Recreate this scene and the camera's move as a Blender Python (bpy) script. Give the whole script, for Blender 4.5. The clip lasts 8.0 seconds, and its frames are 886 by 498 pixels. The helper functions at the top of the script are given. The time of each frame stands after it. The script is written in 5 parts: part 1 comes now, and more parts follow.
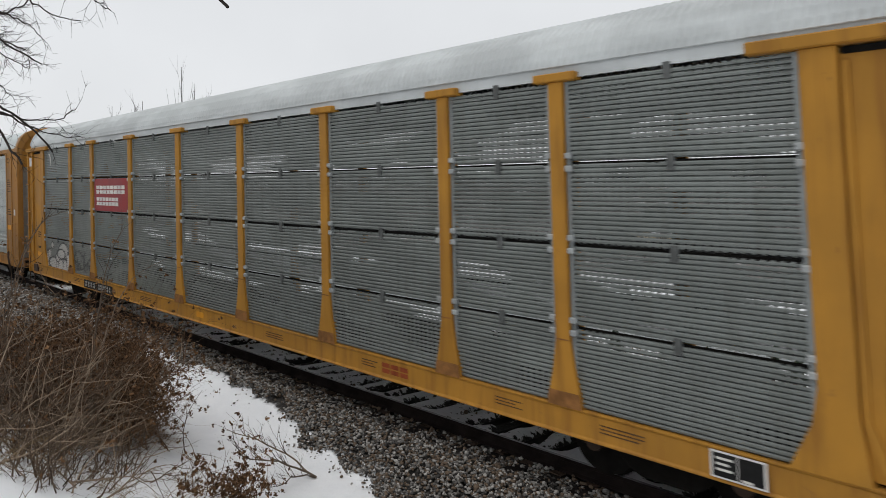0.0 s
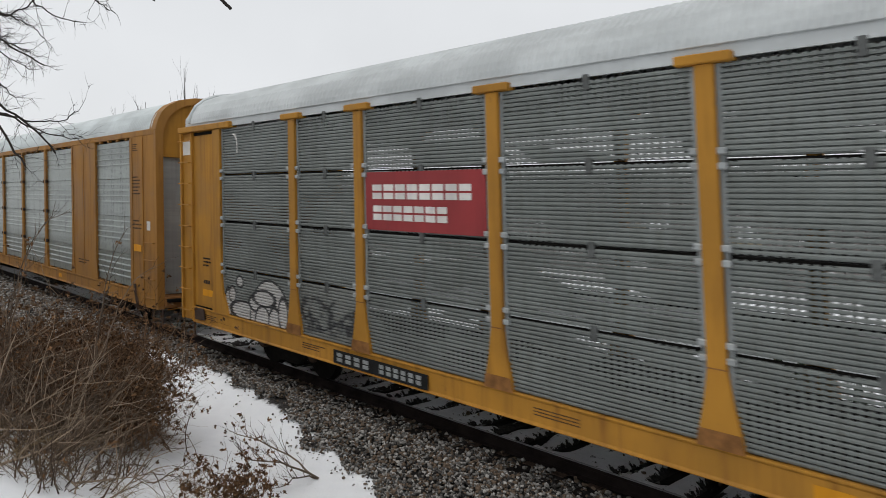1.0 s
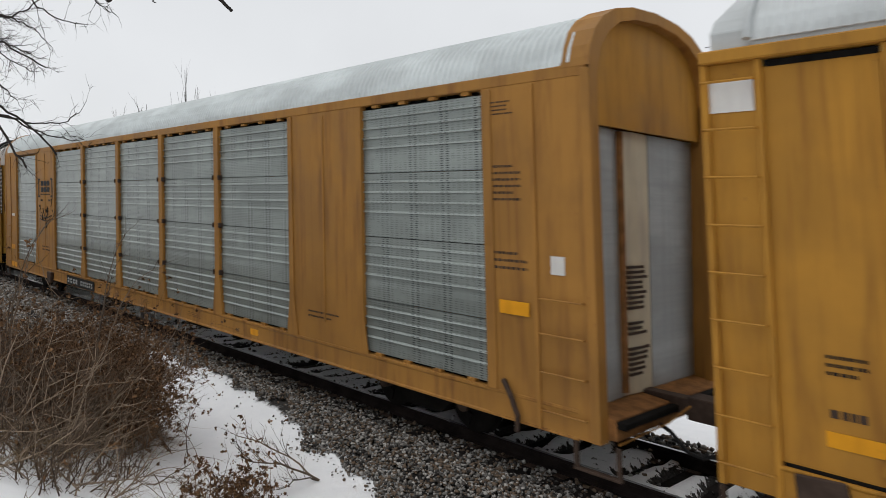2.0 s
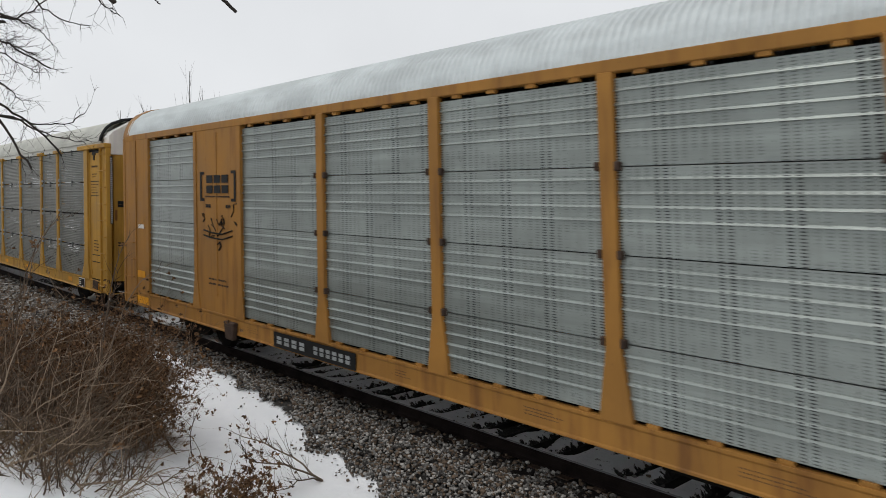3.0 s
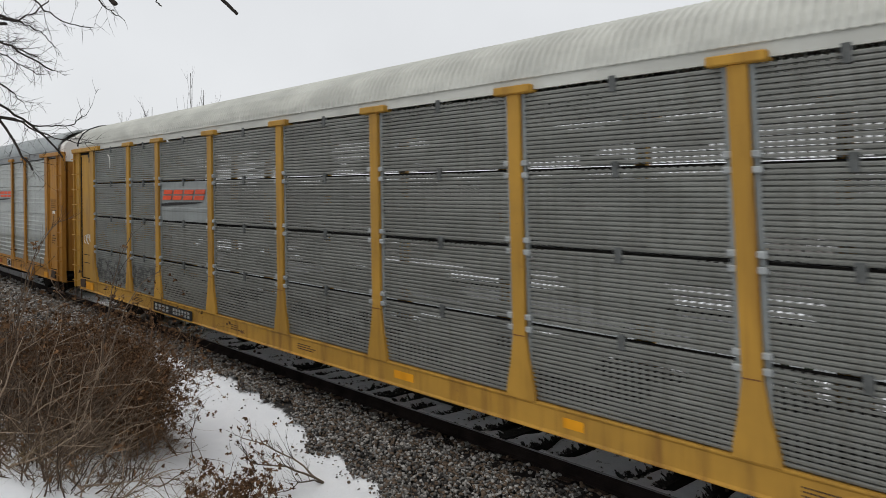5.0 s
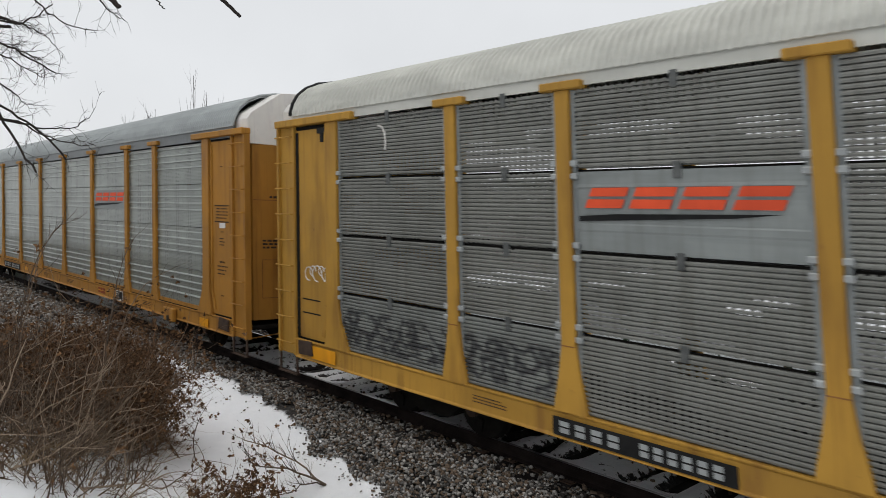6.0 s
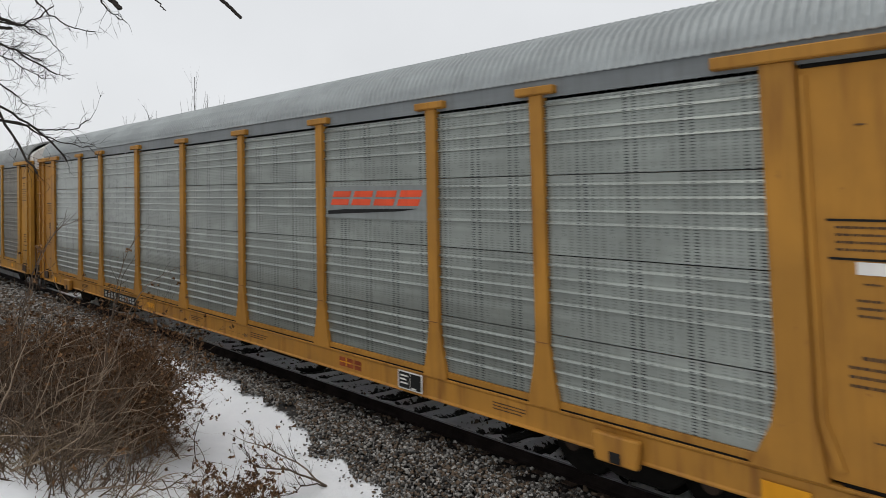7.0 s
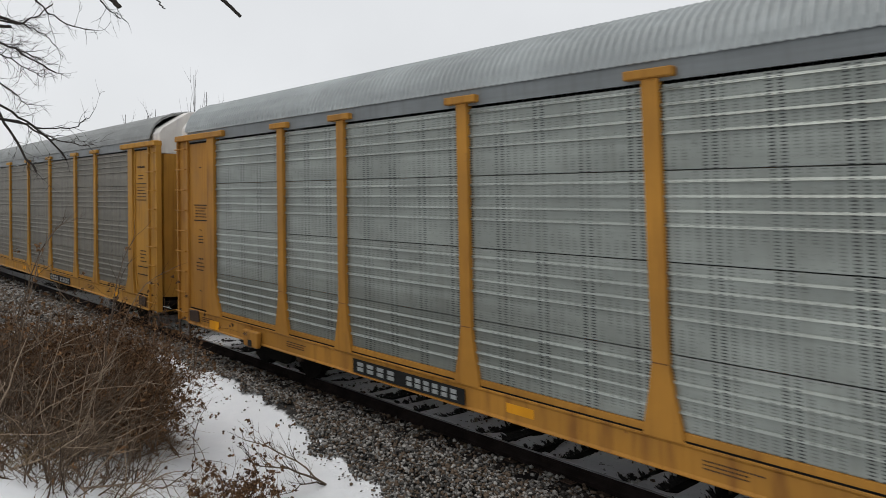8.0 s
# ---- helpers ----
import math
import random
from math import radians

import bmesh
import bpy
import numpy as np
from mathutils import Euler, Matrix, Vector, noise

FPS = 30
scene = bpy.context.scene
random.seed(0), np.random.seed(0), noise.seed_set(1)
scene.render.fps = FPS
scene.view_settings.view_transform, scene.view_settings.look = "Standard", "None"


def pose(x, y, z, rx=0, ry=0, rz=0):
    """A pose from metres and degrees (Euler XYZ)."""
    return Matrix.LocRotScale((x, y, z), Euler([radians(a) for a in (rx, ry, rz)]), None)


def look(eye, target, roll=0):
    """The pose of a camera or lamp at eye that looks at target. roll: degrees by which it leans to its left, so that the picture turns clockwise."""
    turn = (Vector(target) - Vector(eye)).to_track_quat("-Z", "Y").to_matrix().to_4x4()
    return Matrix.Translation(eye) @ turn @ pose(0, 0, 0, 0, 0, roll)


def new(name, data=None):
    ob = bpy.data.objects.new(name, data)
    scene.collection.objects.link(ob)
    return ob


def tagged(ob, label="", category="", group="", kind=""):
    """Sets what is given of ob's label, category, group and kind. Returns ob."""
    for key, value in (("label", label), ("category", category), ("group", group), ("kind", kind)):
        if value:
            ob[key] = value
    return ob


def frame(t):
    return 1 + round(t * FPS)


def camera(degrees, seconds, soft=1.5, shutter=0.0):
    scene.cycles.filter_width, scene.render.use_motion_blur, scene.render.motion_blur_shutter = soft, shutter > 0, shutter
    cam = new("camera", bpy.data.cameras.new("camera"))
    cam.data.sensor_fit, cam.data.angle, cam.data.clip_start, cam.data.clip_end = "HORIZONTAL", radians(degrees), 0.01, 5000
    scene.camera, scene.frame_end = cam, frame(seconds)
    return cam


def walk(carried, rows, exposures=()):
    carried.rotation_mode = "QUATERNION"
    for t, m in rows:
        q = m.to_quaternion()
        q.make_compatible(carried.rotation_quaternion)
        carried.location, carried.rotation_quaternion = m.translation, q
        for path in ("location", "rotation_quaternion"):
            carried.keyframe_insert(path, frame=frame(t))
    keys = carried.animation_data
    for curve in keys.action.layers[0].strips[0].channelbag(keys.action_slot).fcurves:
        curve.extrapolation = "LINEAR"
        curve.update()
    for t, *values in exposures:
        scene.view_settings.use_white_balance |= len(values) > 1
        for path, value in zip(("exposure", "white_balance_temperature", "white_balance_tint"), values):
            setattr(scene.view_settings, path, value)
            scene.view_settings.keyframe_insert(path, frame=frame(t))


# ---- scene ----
EXPOSURE, SKY_LOW, SKY_HIGH, SUN = 0.05, 7.9, 9.0, 0.6
cam = camera(64.5, 8.0, soft=0.8, shutter=1.3)
scene.cycles.rolling_shutter_type, scene.cycles.rolling_shutter_duration = "TOP", 0.09
EYE = Vector((0.0, -8.27, 3.239))


def aim(yaw, pitch):
    """The camera's pose on the bank: degrees left of the track's normal, and degrees up."""
    a, b = radians(yaw), radians(pitch)
    way = Vector((-math.sin(a) * math.cos(b), math.cos(a) * math.cos(b), math.sin(b)))
    return look(EYE, EYE + way, 1.525)


WALK = [(0.0, 45.746, -3.436), (0.5, 45.931, -3.367), (1.0, 45.931, -3.344), (1.5, 45.908, -3.251), (2.8, 46.231, -3.159),
        (3.5, 46.392, -3.159), (4.0, 46.392, -3.159), (4.5, 46.300, -3.090), (5.8, 46.577, -2.882), (6.5, 46.577, -2.767),
        (7.0, 46.646, -2.744), (7.5, 46.669, -2.790), (8.0, 46.600, -2.859)]
walk(cam, [(t, aim(a, b)) for t, a, b in WALK], exposures=[(0.0, EXPOSURE), (8.0, EXPOSURE)])

# ---- light: a bright overcast winter sky ----
world = bpy.data.worlds.new("overcast_sky")
scene.world = world
world.use_nodes = True
wn, wl = world.node_tree.nodes, world.node_tree.links
wn.clear()
w_out = wn.new("ShaderNodeOutputWorld")
w_bg = wn.new("ShaderNodeBackground")
w_sky = wn.new("ShaderNodeTexSky")
w_sky.sky_type, w_sky.sun_disc = "NISHITA", False
w_sky.sun_elevation, w_sky.sun_rotation = radians(69), radians(200)
w_sky.air_density, w_sky.dust_density = 1.0, 4.0
w_co = wn.new("ShaderNodeTexCoord")
w_noise = wn.new("ShaderNodeTexNoise")
w_noise.inputs["Scale"].default_value = 2.2
w_noise.inputs["Detail"].default_value = 5
w_sep = wn.new("ShaderNodeSeparateXYZ")
w_up = wn.new("ShaderNodeMapRange")          # an overcast sky is brightest overhead
w_up.inputs["From Min"].default_value, w_up.inputs["From Max"].default_value = 0.0, 1.0
w_up.inputs["To Min"].default_value, w_up.inputs["To Max"].default_value = SKY_LOW, SKY_HIGH
w_cl = wn.new("ShaderNodeMapRange")
w_cl.inputs["From Min"].default_value, w_cl.inputs["From Max"].default_value = 0.3, 0.7
w_cl.inputs["To Min"].default_value, w_cl.inputs["To Max"].default_value = 0.93, 1.06
w_mul = wn.new("ShaderNodeMath")
w_mul.operation = "MULTIPLY"
w_tint = wn.new("ShaderNodeVectorMath")
w_tint.operation = "SCALE"
w_tint.inputs[0].default_value = (0.955, 0.975, 1.0)
w_mix = wn.new("ShaderNodeMix")
w_mix.data_type = "RGBA"
w_mix.inputs["Factor"].default_value = 0.94
wl.new(w_co.outputs["Generated"], w_noise.inputs["Vector"])
wl.new(w_co.outputs["Generated"], w_sep.inputs[0])
wl.new(w_sep.outputs["Z"], w_up.inputs["Value"])
wl.new(w_noise.outputs["Fac"], w_cl.inputs["Value"])
wl.new(w_up.outputs[0], w_mul.inputs[0])
wl.new(w_cl.outputs[0], w_mul.inputs[1])
wl.new(w_mul.outputs[0], w_tint.inputs["Scale"])
wl.new(w_sky.outputs[0], w_mix.inputs["A"])
wl.new(w_tint.outputs[0], w_mix.inputs["B"])
wl.new(w_mix.outputs["Result"], w_bg.inputs["Color"])
w_bg.inputs["Strength"].default_value = 0.1
wl.new(w_bg.outputs[0], w_out.inputs["Surface"])

sun = new("sun", bpy.data.lights.new("sun", "SUN"))
sun.data.energy, sun.data.angle, sun.data.color = SUN, radians(40), (1.0, 0.97, 0.93)
sun.matrix_world = look((0, 0, 60), (0.12, 0.34, 59.07))


# ---- materials ----
class Net:
    """A small helper to write node materials."""

    def __init__(self, name):
        self.m = bpy.data.materials.new(name)
        self.m.use_nodes = True
        self.t = self.m.node_tree
        self.b = self.t.nodes["Principled BSDF"]
        self.co = self.t.nodes.new("ShaderNodeTexCoord")
        self.info = self.t.nodes.new("ShaderNodeObjectInfo")

    def put(self, socket, value):
        if hasattr(value, "is_output"):
            self.t.links.new(value, socket)
        else:
            if socket.type == "RGBA" and len(value) == 3:
                value = (*value, 1)
            socket.default_value = value

    def math(self, op, a, b=0.0, c=None):
        n = self.t.nodes.new("ShaderNodeMath")
        n.operation = op
        self.put(n.inputs[0], a)
        self.put(n.inputs[1], b)
        if c is not None:
            self.put(n.inputs[2], c)
        return n.outputs[0]

    def where(self, scale=(1, 1, 1), shuffle=True):
        """Object space, scaled, and shifted by chance from object to object."""
        mp = self.t.nodes.new("ShaderNodeMapping")
        mp.inputs["Scale"].default_value = scale
        self.put(mp.inputs["Vector"], self.co.outputs["Object"])
        if shuffle:
            self.put(mp.inputs["Location"], self.math("MULTIPLY", self.info.outputs["Random"], 37.0))
        return mp.outputs[0]

    def xyz(self):
        s = self.t.nodes.new("ShaderNodeSeparateXYZ")
        self.put(s.inputs[0], self.co.outputs["Object"])
        return s.outputs

    def noise(self, vec, scale, detail=4.0, rough=0.55):
        n = self.t.nodes.new("ShaderNodeTexNoise")
        self.put(n.inputs["Vector"], vec)
        n.inputs["Scale"].default_value, n.inputs["Detail"].default_value = scale, detail
        n.inputs["Roughness"].default_value = rough
        return n.outputs["Fac"]

    def step(self, v, lo, hi, to0=0.0, to1=1.0):
        n = self.t.nodes.new("ShaderNodeMapRange")
        n.interpolation_type = "SMOOTHSTEP"
        self.put(n.inputs["Value"], v)
        for key, x in (("From Min", lo), ("From Max", hi), ("To Min", to0), ("To Max", to1)):
            self.put(n.inputs[key], x)
        return n.outputs[0]

    def mix(self, f, a, b):
        n = self.t.nodes.new("ShaderNodeMix")
        n.data_type = "RGBA"
        self.put(n.inputs["Factor"], f)
        self.put(n.inputs["A"], a)
        self.put(n.inputs["B"], b)
        return n.outputs["Result"]

    def done(self, color, rough=0.6, metal=0.0, bump=None, strength=0.3, distance=0.01, spec=None):
        self.put(self.b.inputs["Base Color"], color)
        self.put(self.b.inputs["Roughness"], rough)
        self.put(self.b.inputs["Metallic"], metal)
        if spec is not None:
            self.put(self.b.inputs["Specular IOR Level"], spec)
        if bump is not None:
            n = self.t.nodes.new("ShaderNodeBump")
            n.inputs["Strength"].default_value, n.inputs["Distance"].default_value = strength, distance
            self.put(n.inputs["Height"], bump)
            self.t.links.new(n.outputs[0], self.b.inputs["Normal"])
        return self.m


def tone(c, k):
    return tuple(min(1.0, v * k) for v in c)


def paint(name, base, grime=0.62, rust=0.65):
    """Weathered enamel: run-down streaks, faded patches, rust specks."""
    n = Net(name)
    streak = n.step(n.noise(n.where((2.2, 2.2, 0.3)), 2.0, 5), 0.46, 0.78)
    fade = n.step(n.noise(n.where((0.8, 0.8, 0.8)), 1.1, 4), 0.35, 0.7)
    speck = n.step(n.noise(n.where((1, 1, 0.6)), 9.0, 6, 0.7), 0.66, 0.74)
    c = n.mix(fade, tone(base, 0.86), tone(base, 1.12))
    c = n.mix(n.math("MULTIPLY", streak, grime), c, (base[0] * 0.42, base[1] * 0.36, base[2] * 0.5))
    drip = n.step(n.noise(n.where((9, 9, 0.22)), 1.7, 4, 0.6), 0.56, 0.72)
    c = n.mix(n.math("MULTIPLY", drip, grime * 0.55), c, (base[0] * 0.50, base[1] * 0.40, base[2] * 0.5))
    c = n.mix(n.math("MULTIPLY", speck, rust), c, (0.14, 0.05, 0.02))
    scuff = n.step(n.noise(n.where((1.5, 1.5, 1.5)), 3.1, 6, 0.75), 0.64, 0.70)
    c = n.mix(n.math("MULTIPLY", scuff, rust * 0.5), c, (0.19, 0.085, 0.03))
    return n.done(c, n.step(fade, 0, 1, 0.55, 0.72), 0.0, n.noise(n.where((1, 1, 1)), 14, 3), 0.12, 0.01, 0.25)


def galvanised(name, base, metal=0.35, dirt=0.5, rough=0.48, slots=0.0, holes=0.0, mark=None, open_rows=False, banded=0.35):
    """Zinc-coated sheet: spangle, rain streaks, dull patches; slots: rows of dark punched slots; holes: rows of open perforations."""
    n = Net(name)
    big = n.step(n.noise(n.where((0.5, 0.5, 1.4)), 1.6, 4), 0.35, 0.68)
    streak = n.step(n.noise(n.where((7, 7, 0.3)), 1.6, 5), 0.45, 0.75)
    band = n.step(n.noise(n.where((0.15, 0.15, 9)), 2.0, 3), 0.4, 0.7)
    grain = n.noise(n.where((1, 1, 1)), 42, 2)
    c = n.mix(big, tone(base, 0.84), tone(base, 1.1))
    c = n.mix(n.math("MULTIPLY", band, banded), c, tone(base, 0.72))
    c = n.mix(n.math("MULTIPLY", streak, dirt), c, (base[0] * 0.52, base[1] * 0.48, base[2] * 0.44))
    c = n.mix(n.math("MULTIPLY", grain, 0.18), c, tone(base, 1.25))
    x, y, z = n.xyz()
    if slots:
        row = n.math("LESS_THAN", n.math("FRACT", n.math("MULTIPLY", z, 31.0)), 0.4)
        dash = n.math("LESS_THAN", n.math("FRACT", n.math("MULTIPLY", x, 9.0)), 0.55)
        col = n.step(n.math("FRACT", n.math("MULTIPLY", x, 1.55)), 0.62, 0.66)
        zone = n.step(n.noise(n.where((2.6, 0.1, 5.0)), 1.0, 1), 0.40, 0.52)
        k = n.math("MULTIPLY", n.math("MULTIPLY", row, dash), n.math("MULTIPLY", n.math("MAXIMUM", n.math("MULTIPLY", col, n.step(n.noise(n.where((1.3, 0.1, 1.1)), 1.0, 2), 0.3, 0.6, 0.35, 0.9)), n.math("MULTIPLY", zone, 0.38)), slots))
        c = n.mix(k, c, (0.02, 0.022, 0.022))
    if mark:
        c = mark(n, c, x, z)
    m = n.done(c, n.step(grain, 0.2, 0.8, rough - 0.07, rough + 0.1), metal, grain, 0.06, 0.004)
    if holes:
        row = n.math("LESS_THAN", n.math("ABSOLUTE", n.math("SUBTRACT", n.math("FRACT", n.math("MULTIPLY", z, 18.87)), 0.5)), 0.34 if open_rows else 0.13)
        dot = n.math("LESS_THAN", n.math("FRACT", n.math("MULTIPLY", x, 11.0)), 0.88 if open_rows else 0.52)
        zone = 1.0 if open_rows else n.step(n.noise(n.where((0.35, 0.1, 1.6)), 1.7, 2), 0.53, 0.55)
        k = n.math("MULTIPLY", n.math("MULTIPLY", row, dot), n.math("MULTIPLY", zone, holes))
        tr = n.t.nodes.new("ShaderNodeBsdfTransparent")
        mx = n.t.nodes.new("ShaderNodeMixShader")
        n.put(mx.inputs[0], k)
        n.t.links.new(n.b.outputs[0], mx.inputs[1])
        n.t.links.new(tr.outputs[0], mx.inputs[2])
        n.t.links.new(mx.outputs[0], n.t.nodes["Material Output"].inputs["Surface"])
    return m


def plain(name, base, rough=0.7, metal=0.0, vary=0.3, scale=6.0, spec=0.15):
    n = Net(name)
    f = n.noise(n.where((1, 1, 1)), scale, 5, 0.65)
    g = n.noise(n.where((1, 1, 1)), scale * 7, 3)
    c = n.mix(n.step(f, 0.3, 0.7), tone(base, 1 - vary), tone(base, 1 + vary))
    c = n.mix(n.math("MULTIPLY", g, 0.25), c, tone(base, 0.6))
    return n.done(c, rough, metal, g, 0.25, 0.006, spec)


def islands(name, dark, light, rough=0.85, mid=None):
    """One colour a stone, twig or leaf, by chance, with a fine grain."""
    n = Net(name)
    geo = n.t.nodes.new("ShaderNodeNewGeometry")
    r = geo.outputs["Random Per Island"]
    c = n.mix(n.math("POWER", r, 1.4), dark, light)
    if mid:
        c = n.mix(n.math("GREATER_THAN", n.math("FRACT", n.math("MULTIPLY", r, 7.3)), 0.7), c, mid)
    g = n.noise(n.where((1, 1, 1), False), 60, 4)
    c = n.mix(n.math("MULTIPLY", g, 0.5), c, tone(dark, 0.7))
    return n.done(c, rough, 0, g, 0.3, 0.004, 0.06)


def bubbles(n, c, x, z):
    """Pale rounded shapes with black outlines."""
    for cx, cz, rx, rz in ((-1.10, -0.22, 0.15, 0.30), (-0.93, -0.02, 0.14, 0.16), (-0.62, 0.26, 0.14, 0.11), (-0.45, -0.30, 0.55, 0.18), (0.52, -0.42, 0.74, 0.80),
                           (-0.02, -0.10, 0.24, 0.15), (0.30, 0.02, 0.40, 0.15), (0.25, -0.45, 0.28, 0.32), (0.68, -0.50, 0.22, 0.40), (0.98, -0.20, 0.16, 0.30)):
        u = n.math("DIVIDE", n.math("SUBTRACT", x, cx), rx)
        v = n.math("DIVIDE", n.math("SUBTRACT", z, cz), rz)
        d = n.math("SQRT", n.math("ADD", n.math("MULTIPLY", u, u), n.math("MULTIPLY", v, v)))
        d = n.math("MULTIPLY", n.math("SUBTRACT", d, 1.0), min(rx, rz))
        ring = n.math("LESS_THAN", n.math("ABSOLUTE", d), 0.022)
        fill = n.math("LESS_THAN", d, 0.0)
        c = n.mix(n.math("MULTIPLY", fill, 0.92), c, (0.55, 0.54, 0.52))
        c = n.mix(n.math("MULTIPLY", ring, 0.93), c, (0.012, 0.012, 0.014))
    return c


def scrawl(n, c, x, z):
    """A faded dark scrawl over the lower ribs."""
    w = n.noise(n.where((1.0, 0.1, 1.3)), 2.3, 2, 0.6)
    line = n.step(n.math("ABSOLUTE", n.math("SUBTRACT", w, 0.5)), 0.0, 0.10, 1.0, 0.0)
    zone = n.math("MULTIPLY", n.step(z, 0.30, 0.18, 0.0, 1.0), n.step(z, -0.42, -0.3))
    return n.mix(n.math("MULTIPLY", n.math("MULTIPLY", line, zone), 0.85), c, (0.015, 0.015, 0.02))


YEL = {"amber": (0.400, 0.190, 0.025), "ochre": (0.325, 0.155, 0.033), "straw": (0.43, 0.235, 0.038), "orange": (0.385, 0.180, 0.028), "honey": (0.41, 0.205, 0.032)}
PAINT = {k: paint("paint_" + k, v) for k, v in YEL.items()}
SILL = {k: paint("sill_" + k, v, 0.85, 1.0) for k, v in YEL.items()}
PATCH = paint("paint_fresh_patch", (0.72, 0.31, 0.008), 0.35, 0.3)
RIB = galvanised("ribbed_zinc", (0.190, 0.207, 0.196), 0.3, 0.45, holes=1.0)
RIB_WARM = galvanised("ribbed_zinc_warm", (0.202, 0.205, 0.186), 0.3, 0.5, holes=1.0)
RIB_FAR = galvanised("ribbed_zinc_far", (0.27, 0.28, 0.275), 0.25, 0.5, holes=1.0, open_rows=True)
RIB_ART = galvanised("ribbed_zinc_sprayed", (0.190, 0.207, 0.196), 0.3, 0.45, mark=bubbles)
RIB_SCRAWL = galvanised("ribbed_zinc_scrawled", (0.212, 0.224, 0.21), 0.3, 0.45, mark=scrawl)
PANEL_BLUE = galvanised("panel_zinc_blue", (0.298, 0.328, 0.308), 0.5, 0.22, 0.33, slots=1.0)
PANEL_GREY = galvanised("panel_zinc_grey", (0.290, 0.312, 0.287), 0.5, 0.25, 0.33, slots=1.0)
PANEL_DULL = galvanised("panel_zinc_dull", (0.17, 0.158, 0.13), 0.15, 0.7, rough=0.62, slots=0.8)
CLIP = galvanised("clip_zinc", (0.36, 0.38, 0.38), 0.3, 0.3)
CLIP_DULL = galvanised("edge_zinc", (0.24, 0.262, 0.262), 0.3, 0.4)
ROOF = {"white": galvanised("roof_pale", (0.50, 0.525, 0.525), 0.1, 0.12, 0.6, banded=0.05), "bright": galvanised("roof_bright", (0.58, 0.62, 0.62), 0.15, 0.15, 0.5, banded=0.05),
        "cream": galvanised("roof_cream", (0.53, 0.53, 0.48), 0.1, 0.10, 0.6, banded=0.05), "grey": galvanised("roof_grey", (0.34, 0.365, 0.365), 0.2, 0.15, 0.5, banded=0.05),
        "slate": galvanised("roof_slate", (0.29, 0.30, 0.295), 0.2, 0.15, 0.55, banded=0.05)}
WHITE = paint("paint_white", (0.68, 0.66, 0.62), 0.35, 0.3)
CREAM = paint("paint_cream", (0.62, 0.55, 0.40), 0.4, 0.3)
FIELD = galvanised("field_zinc", (0.23, 0.25, 0.243), 0.15, 0.4)
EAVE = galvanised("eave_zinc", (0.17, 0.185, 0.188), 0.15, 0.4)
RED = paint("paint_red", (0.29, 0.040, 0.042), 0.25, 0.1)
FLAME = paint("paint_flame", (0.70, 0.085, 0.03), 0.2, 0.05)
BLACK = plain("paint_black", (0.012, 0.012, 0.012), 0.6)
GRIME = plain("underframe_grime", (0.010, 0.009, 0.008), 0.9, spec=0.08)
IRON = plain("brown_iron", (0.06, 0.040, 0.030), 0.75, 0.1)
RUST = plain("rusty_foot", (0.23, 0.105, 0.035), 0.8, 0.0, 0.35)
RUST_RED = plain("faded_red", (0.25, 0.055, 0.02), 0.7, 0.0, 0.3)
HANGER = plain("hanger_steel", (0.11, 0.115, 0.112), 0.6, 0.2)
RAILSIDE = plain("rail_side", (0.017, 0.013, 0.012), 0.9, 0.0, 0.4, 3.0, 0.04)
RAILTOP = plain("rail_top", (0.30, 0.30, 0.31), 0.28, 0.9, 0.1)
TIE = plain("creosoted_tie", (0.020, 0.017, 0.016), 0.95, 0, 0.5, 4.0, 0.04)
STONE = islands("ballast_stone", (0.030, 0.027, 0.025), (0.54, 0.515, 0.48), mid=(0.17, 0.125, 0.09))
TWIG = islands("twig_bark", (0.05, 0.036, 0.027), (0.27, 0.21, 0.16))
CANE = islands("pale_cane", (0.09, 0.062, 0.042), (0.44, 0.34, 0.25))
TWIG_RED = islands("twig_red_bark", (0.055, 0.032, 0.019), (0.31, 0.190, 0.115))
BARK = islands("tree_bark", (0.03, 0.026, 0.023), (0.06, 0.05, 0.044))
LEAF = islands("dry_leaf", (0.055, 0.030, 0.017), (0.31, 0.178, 0.092))
STRAW = islands("dry_grass", (0.16, 0.11, 0.06), (0.36, 0.27, 0.15))
FAR = islands("far_wood", (0.10, 0.09, 0.09), (0.20, 0.18, 0.175))
FIR = islands("fir_needles", (0.018, 0.03, 0.018), (0.05, 0.065, 0.04))
SNOW_CAP = plain("old_snow", (0.72, 0.73, 0.75), 0.7, 0, 0.08, 3.0)


